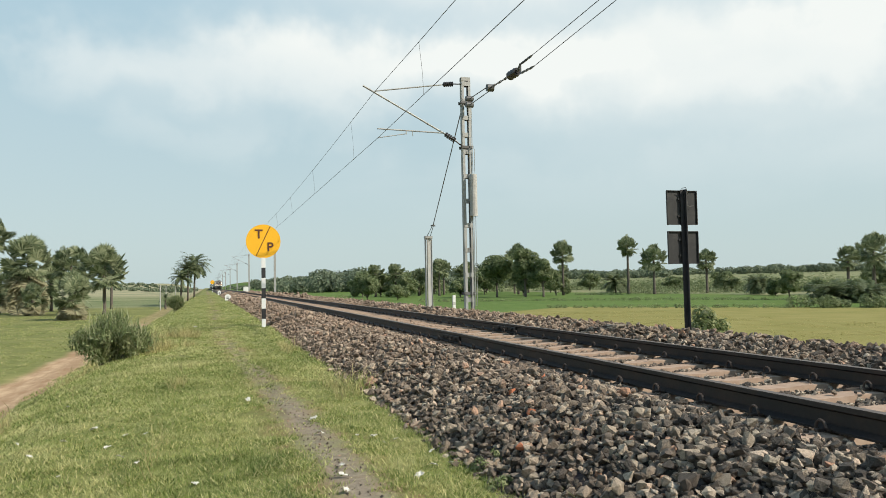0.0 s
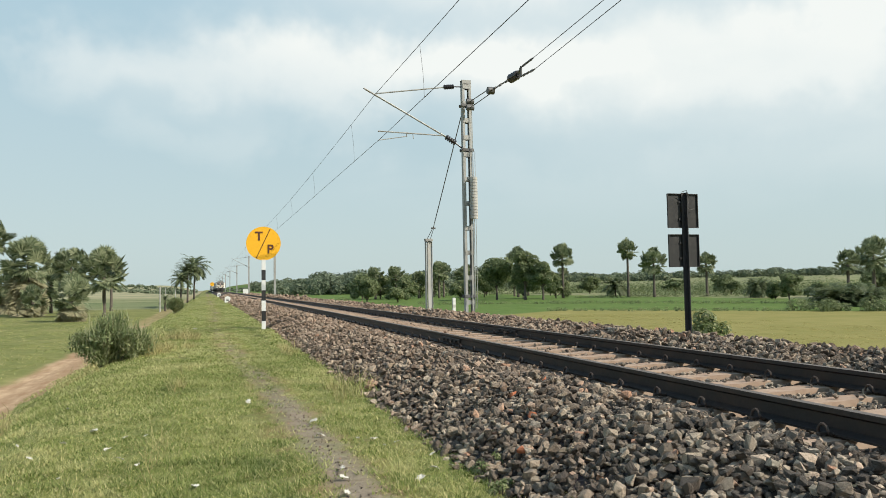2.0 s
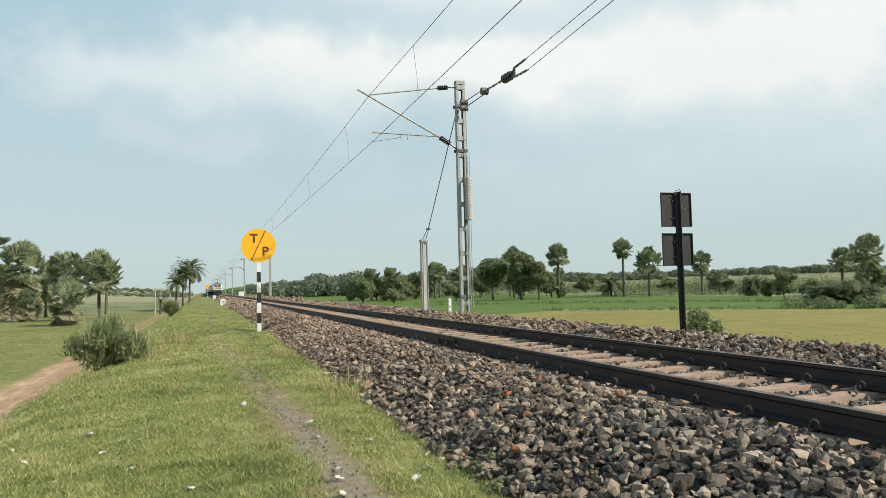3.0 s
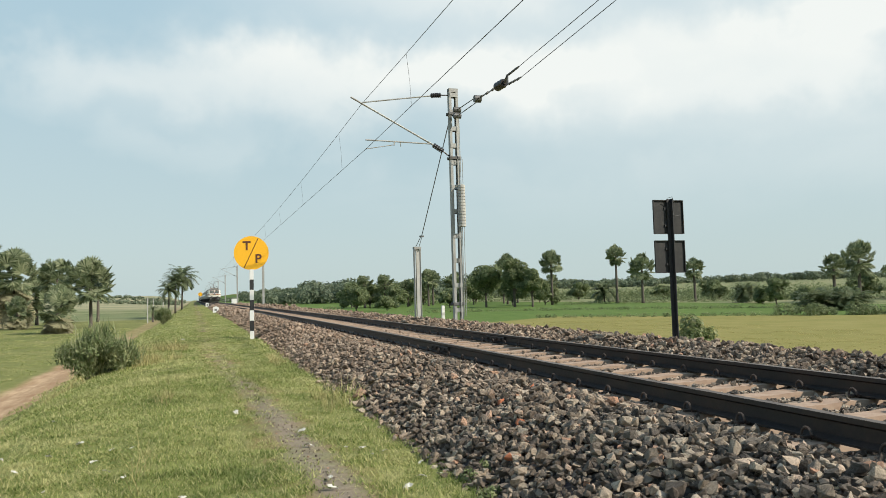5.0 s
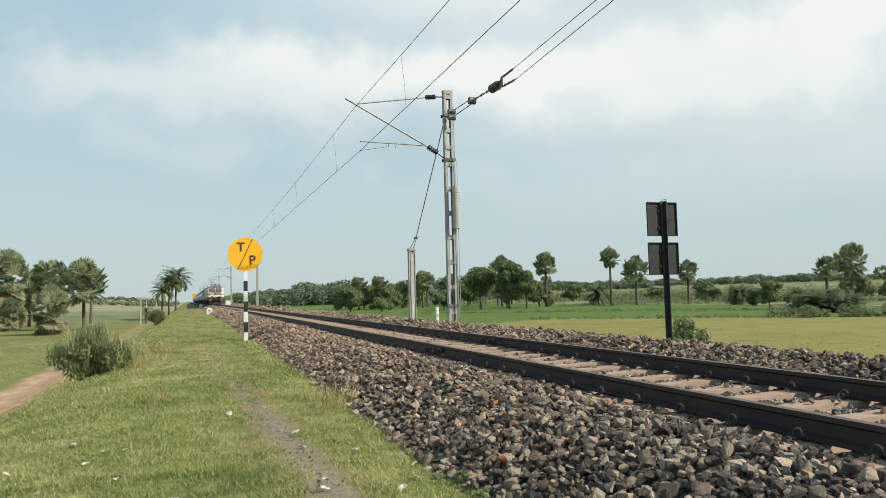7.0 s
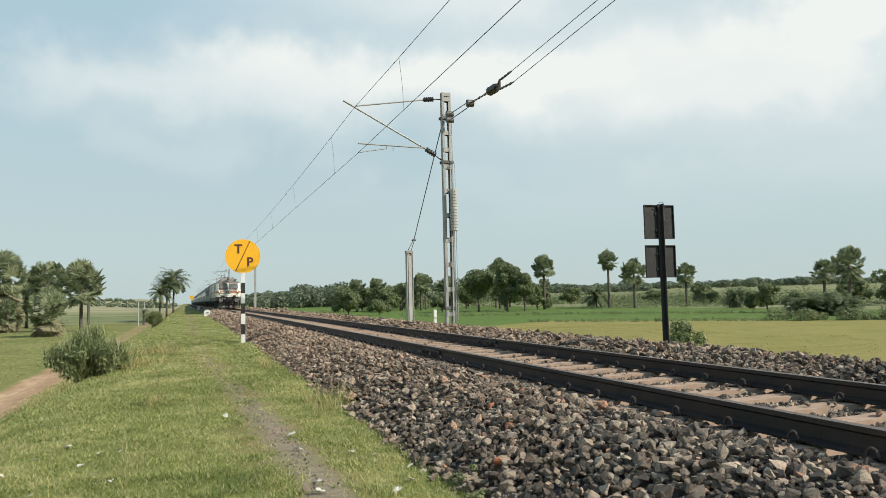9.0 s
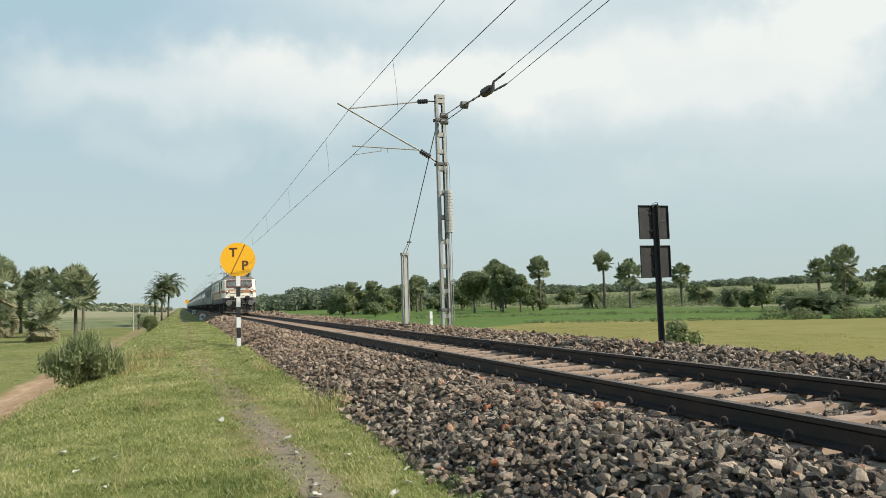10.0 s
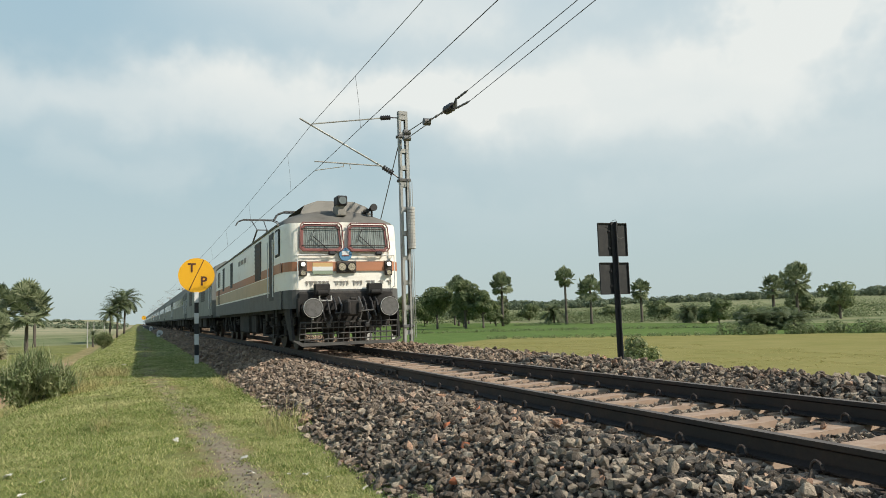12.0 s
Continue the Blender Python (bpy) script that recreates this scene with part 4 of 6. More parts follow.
for k, (x, y, h, w) in enumerate(((36.0, 150.0, 6.2, 7.0), (31.0, 152.0, 5.4, 6.0), (42.0, 160.0, 6.6, 6.0), (54.0, 150.0, 6.0, 6.5), (60.0, 165.0, 5.4, 6.0),
                                  (72.0, 170.0, 6.0, 7.0), (88.0, 165.0, 5.0, 6.0), (104.0, 150.0, 3.6, 6.0), (96.0, 140.0, 3.2, 6.0), (70.0, 150.0, 5.0, 6.0), (48.0, 170.0, 7.0, 7.0),
                                  (58.0, 122.0, 4.6, 6.5), (54.0, 128.0, 6.0, 6.0), (40.0, 124.0, 4.0, 6.0), (33.0, 138.0, 4.4, 5.6), (28.5, 160.0, 6.4, 7.0),
                                  (92.0, 116.0, 2.8, 5.0), (74.0, 84.0, 2.6, 4.0), (66.0, 62.0, 2.4, 4.4), (118.0, 140.0, 3.0, 7.0), (100.0, 128.0, 4.4, 6.0), (99.0, 90.0, 5.4, 6.0), (103.0, 86.0, 5.0, 6.0), (72.0, 74.0, 2.6, 4.0))):
    set_down(broad_tree(60 + k, h, w * 1.15, 1700, label="low scrubby green tree in a field belt", size=0.34, trunk=0.08), x, y, 30 * k)

# smaller fan palms among the scrub of the field belt
low_palms = [set_down(fan_palm(80 + k, h, c, False, 0.0), x, y, 50 * k) for k, (h, c, x, y) in enumerate(((7.4, 2.3, 33.0, 146.0), (6.2, 2.4, 39.5, 152.0), (8.2, 2.3, 47.0, 158.0)))]
rng = random.Random(31)
for k, (x, y) in enumerate(((29.5, 150.0), (35.8, 158.0), (43.0, 148.0), (52.0, 160.0), (62.0, 152.0), (68.0, 158.0), (82.0, 168.0), (30.5, 168.0), (57.0, 172.0))):
    copy_thing(low_palms[k % 3], pose(x, y, ground_z(x - track_x(y), y) - 0.02, 0, 0, rng.uniform(0, 360)))


def build_hedge(seed, line, height, count, label):
    rng = random.Random(seed)
    h = thing("hedge", Matrix(), label, "hedge")
    blobs = []
    for (x0, y0), (x1, y1) in zip(line, line[1:]):
        n = max(2, int(math.hypot(x1 - x0, y1 - y0) / (height * 0.5)))
        for k in range(n):
            t = (k + rng.random()) / n
            r = height * rng.uniform(0.4, 0.75)
            x, y = x0 + (x1 - x0) * t, y0 + (y1 - y0) * t + rng.uniform(-0.8, 0.8)
            blobs.append((x, y, ground_z(x - track_x(y), y) + r * 0.45, r))
    V, F = leaf_cloud(rng, blobs, count * 3, 0.05 + height * 0.06)
    ob = new("foliage", raw_mesh("foliage", V, F, M_BROAD))
    ob.parent = h
    return h


build_hedge(1, [(46.5, 50.0), (51.0, 46.0), (58.0, 40.0), (70.0, 30.0)], 1.3, 3000, "low dark green hedge between two fields")
build_hedge(8, [(30.0, 65.5), (34.5, 60.5), (40.0, 55.5), (46.0, 50.5)], 0.45, 700, "low weeds along the edge of the stubble field")
build_hedge(9, [(13.2, 24.0), (12.9, 29.0), (12.4, 36.0), (12.0, 44.0)], 0.30, 420, "ragged weeds at the foot of the bank")
build_hedge(2, [(26.0, 100.0), (46.0, 84.0), (62.0, 66.0)], 0.6, 1500, "ragged low weeds on a field bank")
build_hedge(3, [(75.0, 130.0), (98.0, 108.0), (120.0, 92.0)], 2.0, 2200, "scrubby hedge at the far side of the paddy")
build_hedge(5, [(84.0, 188.0), (130.0, 160.0), (175.0, 118.0), (200.0, 95.0)], 3.4, 3200, "dark green scrub line far across the fields")
build_hedge(6, [(60.0, 118.0), (84.0, 104.0), (108.0, 84.0), (128.0, 66.0)], 0.8, 2600, "weedy green bank between paddy fields")
build_hedge(7, [(110.0, 235.0), (180.0, 200.0), (250.0, 150.0)], 4.5, 3200, "far belt of low trees across the fields")
build_hedge(4, [(34.0, 170.0), (60.0, 185.0), (100.0, 190.0), (150.0, 170.0)], 3.0, 3000, "scrubby green belt behind the palms")


def build_woods():
    """Far belts of trees to the horizon."""
    rng = random.Random(7)
    blobs = []
    for bearing in np.arange(-19.0, 56.0, 0.22):
        a = math.radians(bearing)
        for d, h in ((290, 10.0), (340, 13.0), (640, 12.0), (950, 15.0)):
            if (d == 290 and not 3.2 < bearing < 24) or (d == 340 and not 6 < bearing < 20) or (d == 640 and bearing > 34):
                continue
            dd = d * rng.uniform(0.92, 1.12)
            x, y = dd * math.sin(a), dd * math.cos(a)
            if abs(x - track_x(y)) < 16:
                continue
            hh = h * (0.5 if bearing < 1.5 else 1.0) * (0.68 + 0.75 * abs(noise.noise(Vector((bearing * 0.35, d, 0))))) * rng.uniform(0.75, 1.1)
            r = hh * 0.5
            blobs.append((x, y, ground_z(x - track_x(y), y) + r * 0.75, r))
    near = [b for b in blobs if math.hypot(b[0], b[1]) < 480]
    V, F = leaf_cloud(rng, near, 34000, 0.85)
    V2, F2 = leaf_cloud(rng, [b for b in blobs if b not in near], 46000, 1.7)
    F += [tuple(i + len(V) for i in f) for f in F2]
    V += V2
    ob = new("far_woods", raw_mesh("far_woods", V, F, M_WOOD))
    tagged(ob, "distant belt of mixed green trees on the horizon, paled for haze", "woods", kind="stuff")


build_woods()

# bushes on the bank
def build_shrub(seed, x, y, h, w, count, label, z=None, blades=True):
    rng = random.Random(seed)
    s = thing("shrub", Matrix(), label, "bush", "bank shrubs")
    blobs = []
    for _ in range(34 if h > 1.1 else 16):
        a, q = rng.uniform(0, 6.28), math.sqrt(rng.random()) * 0.42
        blobs.append((q * w * math.cos(a), q * w * math.sin(a), h * rng.uniform(0.15, 0.86 - 0.75 * q), h * rng.uniform(0.13, 0.22)))
    for b in blobs[:14]:
        bm = bm_new()
        rod(bm, (b[0] * 0.2, b[1] * 0.2, -0.15), b[:3], 0.012, 0.004, 5)
        part("stem", bm, M_BARK, s)
    V, F = leaf_cloud(rng, blobs, count, 0.055 if h > 0.4 else 0.016, 0.9)
    if blades:
        for _ in range(4200):
            b = rng.choice(blobs)
            a, e = rng.uniform(0, 6.28), rng.uniform(0.2, 1.3)
            d = Vector((math.cos(a) * math.cos(e), math.sin(a) * math.cos(e), math.sin(e)))
            c = Vector(b[:3]) + Vector((rng.gauss(0, 0.13), rng.gauss(0, 0.13), rng.gauss(0, 0.10)))
            i0 = len(V)
            side = Vector((-math.sin(a), math.cos(a), 0)) * 0.013
            L = rng.uniform(0.16, 0.40)
            V += [c - side, c + side, c + d * L]
            F.append((i0, i0 + 1, i0 + 2))
    ob = new("foliage", raw_mesh("foliage", V, F, M_BUSH))
    ob.parent = s
    set_down(s, x, y, 0, z)


build_shrub(3, -2.65, 18.2, 1.28, 1.7, 1800, "dense green shrub with lance leaves on the bank shoulder", -0.86)
build_shrub(4, -4.3, 62.0, 1.3, 1.4, 900, "dark green shrub on the bank shoulder", -0.9)
build_shrub(5, 7.85, 10.6, 0.95, 0.80, 1900, "leafy green shrub beside the sign post", -0.5, False)
build_shrub(6, 8.4, 25.5, 0.7, 0.9, 400, "small weedy shrub at the ballast edge", -0.7, False)
build_shrub(8, 1.90, 5.25, 0.22, 0.30, 500, "leafy green weed at the foot of the ballast", -0.62, False)
build_shrub(9, 1.80, 4.75, 0.16, 0.26, 300, "leafy green weed at the foot of the ballast", -0.62, False)
build_shrub(7, 11.0, 75.0, 0.9, 3.2, 700, "straggling weeds on the far bank", -0.9, False)


# thin posts out in the low field
for x, y, h in ((-10.9, 124.0, 4.2), (-11.6, 168.0, 4.0), (-17.0, 210.0, 4.2)):
    p = thing("field_post", pose(x, y, ground_z(x - track_x(y), y) - 0.2), "thin grey concrete post in the low field", "post", "field posts")
    bm = bm_new()
    box(bm, 0, 0, h / 2, 0.16, 0.16, h, 0.02)
    part("shaft", bm, M_CONC, p)
    bm = bm_new()
    box(bm, 0, 0, h - 0.25, 0.7, 0.06, 0.06)
    part("cross_arm", bm, M_STEELDARK, p)


# ---- train ----
M_LOCO = worn("loco_cream_paint", (0.95, 0.90, 0.80), (0.66, 0.56, 0.43), 0.42, 0.0, 2.6, (0.52, 0.9), 0.05)
M_LOCOSTRIPE = worn("loco_orange_stripe", (0.50, 0.215, 0.115), (0.40, 0.185, 0.105), 0.5, 0.0, 2.0)
M_LOCOTAN = worn("loco_tan_band", (0.58, 0.42, 0.25), (0.46, 0.33, 0.2), 0.5, 0.0, 1.5)
M_LOCOGREY = worn("loco_grey_skirt", (0.115, 0.112, 0.108), (0.075, 0.07, 0.064), 0.6, 0.0, 2.0)
M_LOCOROOF = worn("loco_sooty_roof", (0.18, 0.168, 0.145), (0.11, 0.10, 0.088), 0.75, 0.0, 1.2)
M_FAIRING = worn("roof_casing_grey", (0.30, 0.28, 0.25), (0.19, 0.175, 0.15), 0.7, 0.0, 2.0)
M_LOCORED = worn("window_maroon_frame", (0.24, 0.075, 0.065), (0.16, 0.055, 0.05), 0.5, 0.0, 4.0)
# grime in patches; the near-black base also carries the shade under the floor
M_UNDER = worn("underframe_grime_shade", (0.024, 0.022, 0.021), (0.075, 0.062, 0.053), 0.8, 0.15, 3.0)
M_WHEEL = worn("wheel_steel", (0.07, 0.06, 0.055), (0.13, 0.09, 0.07), 0.6, 0.5, 4.0)
M_GUARD = worn("guard_dusty_steel", (0.11, 0.105, 0.097), (0.07, 0.065, 0.06), 0.7, 0.2, 5.0)
M_BUFFER = worn("buffer_greased_steel", (0.20, 0.19, 0.18), (0.10, 0.092, 0.085), 0.45, 0.5, 9.0)
M_BLUE = worn("emblem_blue", (0.10, 0.26, 0.44), (0.14, 0.28, 0.42), 0.55)
M_GREEN = worn("label_green", (0.30, 0.36, 0.26), (0.24, 0.3, 0.22), 0.6)
M_OCHRE = worn("label_ochre", (0.66, 0.45, 0.20), (0.6, 0.4, 0.2), 0.6)
M_TEXT = worn("faded_lettering", (0.33, 0.305, 0.275), (0.5, 0.46, 0.39), 0.7)
M_COACH = worn("coach_silver_grey", (0.20, 0.215, 0.205), (0.135, 0.135, 0.125), 0.5, 0.1, 1.0)
M_COACHBAND = worn("coach_dark_band", (0.10, 0.115, 0.125), (0.08, 0.09, 0.09), 0.4, 0.1, 2.0)
M_COACHROOF = worn("coach_roof_grey", (0.20, 0.20, 0.19), (0.14, 0.135, 0.125), 0.7, 0.0, 1.0)


def glass_sky_grey():
    n = Nodes("window_glass_sky_grey", 0.08)
    n.b.inputs["Specular IOR Level"].default_value = 0.7
    # uneven mid greys: the sky's reflection painted into the base colour
    return n.done(n.mix(n.ramp(n.noise(2.0, 3), (0.4, 0.0), (0.7, 1.0)), (0.13, 0.15, 0.15), (0.22, 0.24, 0.235)))


def lamp_glow():
    n = Nodes("lit_marker_lamp", 0.3)
    n.b.inputs["Emission Color"].default_value = (1, 0.93, 0.82, 1)
    n.b.inputs["Emission Strength"].default_value = 1.6
    return n.done((0.8, 0.78, 0.72))


def glass_sky_pale():
    """Glass with a pale interior and reflected sky, both put into its base colour."""
    n = Nodes("windscreen_sky_pale_glass", 0.16)
    n.b.inputs["Specular IOR Level"].default_value = 0.6
    streak = n.noise(5.0, 4, 0.6, n.stretch(n.coord(), 4.0, 1.0, 0.35))
    return n.done(n.ramp(streak, (0.35, (0.15, 0.175, 0.165)), (0.65, (0.33, 0.37, 0.345))))


M_GLASS, M_LAMP, M_SCREEN = glass_sky_grey(), lamp_glow(), glass_sky_pale()
M_LAMPBOX = worn("lamp_box_brown_paint", (0.085, 0.062, 0.05), (0.05, 0.04, 0.036), 0.6, 0.0, 6.0)
M_REFLECT = worn("headlamp_reflector", (0.62, 0.52, 0.38), (0.40, 0.33, 0.24), 0.25, 0.6, 6.0)


def wheelset(parent, y, r):
    bm = bm_new()
    rod(bm, (-0.80, y, r), (0.80, y, r), 0.09, seg=10)
    for s in (-1, 1):
        rod(bm, (s * 0.80, y, r), (s * 0.935, y, r), r, r * 0.985, seg=24)
        rod(bm, (s * 0.79, y, r), (s * 0.81, y, r), r + 0.028, seg=24)
        rod(bm, (s * 0.93, y, r), (s * 1.16, y, r), 0.17, seg=12)
    return part("wheelset", bm, M_WHEEL, parent)


def bogie(parent, yc, wheels, r, half):
    b = new("bogie")
    b.parent = parent
    bm = bm_new()
    for s in (-1, 1):
        box(bm, s * 1.08, yc, 0.78, 0.14, half * 2 + 0.9, 0.24, 0.03)
        box(bm, s * 1.10, yc, 0.60, 0.16, 0.9, 0.2, 0.03)
    for e in (-1, 1):
        box(bm, 0, yc + e * (half + 0.4), 0.78, 2.1, 0.16, 0.22, 0.02)
    box(bm, 0, yc, 0.8, 2.1, 0.7, 0.3, 0.03)
    part("bogie_frame", bm, M_UNDER, b)
    for w in wheels:
        wheelset(b, yc + w, r)
    for s in (-1, 1):
        for w in wheels:
            bm = bm_new()
            box(bm, s * 1.14, yc + w, r, 0.22, 0.34, 0.34, 0.04)
            for d in (-0.34, 0.34):
                for k in range(5):
                    rod(bm, (s * 1.12, yc + w + d, r + 0.02 + 0.075 * k), (s * 1.12, yc + w + d, r + 0.06 + 0.075 * k), 0.10, seg=10)
            part("axle_box", bm, M_UNDER, b)
    for s in (-1, 1):
        bm = bm_new()
        for k, d in enumerate(np.linspace(-half, half, 5)):
            rod(bm, (s * 1.24, yc + d, 0.55 + 0.1 * (k % 2)), (s * 1.24, yc + d + 0.25, 1.02), 0.045, seg=8)
        box(bm, s * 1.22, yc + 0.35, 0.36, 0.06, half * 1.5, 0.05)
        box(bm, s * 1.25, yc - 0.9, 0.92, 0.12, 0.5, 0.2, 0.02)
        box(bm, s * 1.25, yc + 0.9, 0.92, 0.12, 0.4, 0.24, 0.02)
        part("brake_gear", bm, M_UNDER, b)
    return b


LOCO_NOSE = ((0.60, 1.20), (0.625, 1.28), (0.68, 1.365), (0.78, 1.44), (0.92, 1.495), (1.12, 1.535), (1.40, 1.557))    # distance back, half width: the rounded corner of the cab


def loco_body(loco):
    """Box cab with a raked front: rings of the cross-section from the front backwards."""
    def ring(y, w, cant, h, rake):
        half = [(w, 1.12), (w, 1.58), (w, 2.35), (w - 0.008, cant - 0.12), (w - 0.03, cant), (w - 0.13, cant + 0.30 * h), (w - 0.34, cant + 0.55 * h), (w - 0.66, cant + 0.78 * h), (w * 0.34, cant + 0.94 * h), (0.0, cant + h)]
        pts = [(-x, z) for x, z in half] + [(x, z) for x, z in half[-2::-1]]
        return [Vector((x, y + rake * max(0.0, z - 2.35), z)) for x, z in pts]
    rise = (0.04, 0.07, 0.12, 0.19, 0.27, 0.35, 0.43)
    rings = [ring(y, w, 3.28, h, rake) for (y, w), h, rake in zip(LOCO_NOSE, rise, (0.15, 0.15, 0.14, 0.12, 0.09, 0.05, 0.0))]
    rings += [ring(y, 1.56, 3.30, h, 0.0) for y, h in ((2.0, 0.50), (2.8, 0.53), (18.4, 0.53), (19.0, 0.46))] + [ring(19.85, 1.45, 3.26, 0.15, -0.08)]
    bm = bm_new()
    loft(bm, rings)
    bm.normal_update()
    for f in bm.faces:
        f.smooth = len(f.verts) == 4
        if f.calc_center_median().z > 3.285 and len(f.verts) == 4:
            f.material_index = 1
    for e in bm.edges:
        e.smooth = len(e.link_faces) == 2 and e.calc_face_angle(0.0) < 0.6
    part("body", bm, [M_LOCO, M_LOCOROOF], loco, "dirty white and cream painted body")


def build_loco():
    loco = thing("electric_locomotive", Matrix(), "white and orange electric locomotive with twin barred windscreens", "locomotive")
    loco_body(loco)
    # bands along the sides and across the front
    for name, mat, z0, z1 in (("orange_stripe", M_LOCOSTRIPE, 2.04, 2.28), ("tan_band", M_LOCOTAN, 1.62, 2.01), ("grey_skirt", M_LOCOGREY, 1.10, 1.57)):
        bm = bm_new()
        y1 = 3.1 if name == "tan_band" else 1.10
        for s in (-1, 1):
            box(bm, s * 1.562, (y1 + 19.2) / 2, (z0 + z1) / 2, 0.012, 19.2 - y1, z1 - z0)
        if name != "tan_band":
            for s in (-1, 1):
                loft(bm, [[Vector((s * (w + 0.004 + p), y - 0.006 + q, z)) for z, p, q in ((z0, 0, 0), (z1, 0, 0), (z1, -0.02, 0.02), (z0, -0.02, 0.02))] for y, w in LOCO_NOSE[:-1]])
            box(bm, 0, 0.598, (z0 + z1) / 2, 2.42, 0.012, z1 - z0)
        part(name, bm, mat, loco)
    # windscreens
    for cx in (-0.62, 0.62):
        w = new("windscreen")
        w.parent = loco
        m = pose(cx, 0.655, 2.90, -8.0, 0, 0)
        bm = bm_new()
        out = [(-0.53, -0.27), (-0.46, -0.345), (0.46, -0.345), (0.53, -0.27), (0.50, 0.27), (0.43, 0.345), (-0.43, 0.345), (-0.50, 0.27)]
        inn = [(x * 0.89, z * 0.86) for x, z in out]
        for a, b in (((-0.03), 0.02),):
            f0 = [bm.verts.new(m @ Vector((x, -0.055, z))) for x, z in out]
            f1 = [bm.verts.new(m @ Vector((x, -0.055, z))) for x, z in inn]
            b0 = [bm.verts.new(m @ Vector((x, 0.05, z))) for x, z in out]
            b1 = [bm.verts.new(m @ Vector((x, 0.05, z))) for x, z in inn]
            for i in range(8):
                j = (i + 1) % 8
                bm.faces.new((f0[i], f0[j], f1[j], f1[i]))
                bm.faces.new((f0[i], b0[i], b0[j], f0[j]))
                bm.faces.new((f1[i], f1[j], b1[j], b1[i]))
        part("window_frame", bm, M_LOCORED, w, "maroon painted window surround")
        bm = bm_new()
        plate(bm, [(x * 0.9, z * 0.88) for x, z in out], 0.012, m @ Matrix.Translation((0, -0.022, 0)))
        part("glass", bm, M_SCREEN, w, "pale windscreen glass with sky reflection in its colour")
        bm = bm_new()
        for k in range(17):
            x = -0.42 + 0.84 * k / 16
            rod(bm, m @ Vector((x, -0.07, -0.28)), m @ Vector((x, -0.07, 0.28)), 0.0045, seg=5)
        for z in (-0.22, 0.22):
            rod(bm, m @ Vector((-0.50, -0.075, z)), m @ Vector((0.50, -0.075, z)), 0.011, seg=6)
        tagged(part("grille", bm, M_WHEEL, w, "steel stone-guard bars"), kind="stuff")
        bm = bm_new()
        for s, r in ((0.565, 0.014),):
            chain_of_rods(bm, [m @ Vector((x * 1.07, -0.10, z * 1.08)) for x, z in out + out[:1]], r, 6)
        for q in (out[0], out[1], out[2], out[3], out[4], out[5], out[6], out[7]):
            rod(bm, m @ Vector((q[0] * 1.07, -0.10, q[1] * 1.08)), m @ Vector((q[0], 0.02, q[1])), 0.010, seg=5)
        part("guard_rail", bm, M_LOCORED, w)
        bm = bm_new()
        rod(bm, m @ Vector((0.22, -0.09, -0.40)), m @ Vector((-0.22, -0.085, 0.02)), 0.011, seg=6)
        rod(bm, m @ Vector((-0.30, -0.09, -0.12)), m @ Vector((-0.17, -0.085, 0.20)), 0.009, seg=6)
        box(bm, 0.25, -0.08, -0.43, 0.17, 0.12, 0.09, 0.02, m)
        part("wiper", bm, M_BLACK, w)
    # lamps
    def lamp_box(name, cx, z, sx, sz, lamps, glow):
        h = new(name)
        h.parent = loco
        bm = bm_new()
        box(bm, cx, 0.585, z, sx, 0.07, sz, 0.015)
        part("housing", bm, M_LAMPBOX, h)
        for dx, dz, r, lit in lamps:
            bm = bm_new()
            rod(bm, (cx + dx, 0.50, z + dz), (cx + dx, 0.56, z + dz), r, r * 0.9, seg=18)
            part("lens", bm, M_LAMP if lit else M_REFLECT, h)
            bm = bm_new()
            bmesh.ops.create_cone(bm, cap_ends=False, segments=18, radius1=r * 1.15, radius2=r * 1.15, depth=0.09, matrix=pose(cx + dx, 0.53, z + dz, 90))
            part("rim", bm, M_STEELDARK, h)
    lamp_box("headlamp", 0.02, 2.14, 0.52, 0.30, ((-0.125, 0, 0.098, False), (0.125, 0, 0.098, False)), False)
    for s in (-1, 1):
        lamp_box("marker_lamp", s * 1.13 + 0.02, 2.11, 0.20, 0.38, ((0, 0.10, 0.055, True), (0, -0.12, 0.065, False)), True)
    bm = bm_new()
    rod(bm, (0.0, 0.57, 2.46), (0.0, 0.64, 2.46), 0.165, seg=28)
    e = part("emblem", bm, M_BLUE, loco, "round blue emblem with white centre")
    bm = bm_new()
    box(bm, 0, 0.567, 2.48, 0.19, 0.016, 0.13, 0.006)
    part("emblem_centre", bm, M_WHITE, e)
    bm = bm_new()
    box(bm, 0, 0.564, 2.435, 0.19, 0.016, 0.03, 0.004)
    part("emblem_line", bm, M_LOCORED, e)
    bm = bm_new()
    box(bm, -0.60, 0.590, 2.20, 0.52, 0.012, 0.10)
    part("ochre_label", bm, M_OCHRE, loco)
    bm = bm_new()
    box(bm, -0.60, 0.587, 2.10, 0.52, 0.012, 0.10)
    part("white_label", bm, M_WHITE, loco)
    bm = bm_new()
    box(bm, -0.60, 0.590, 2.01, 0.52, 0.012, 0.09)
    part("green_label", bm, M_GREEN, loco)
    bm = bm_new()
    lr = random.Random(2)
    x = -1.17
    while x < 1.12:     # uneven strokes under a top bar, too worn to read
        w = lr.uniform(0.05, 0.12)
        if lr.random() < 0.82:
            box(bm, x + w / 2, 0.597, 1.775, w, 0.012, 0.020)
            box(bm, x + w / 2, 0.597, 1.715, 0.022, 0.012, 0.11)
            box(bm, x + w * 0.9, 0.597, 1.725, 0.018, 0.012, 0.08)
        x += w + 0.015
    tagged(part("lettering", bm, M_TEXT, loco, "row of faded lettering bars"), kind="stuff")
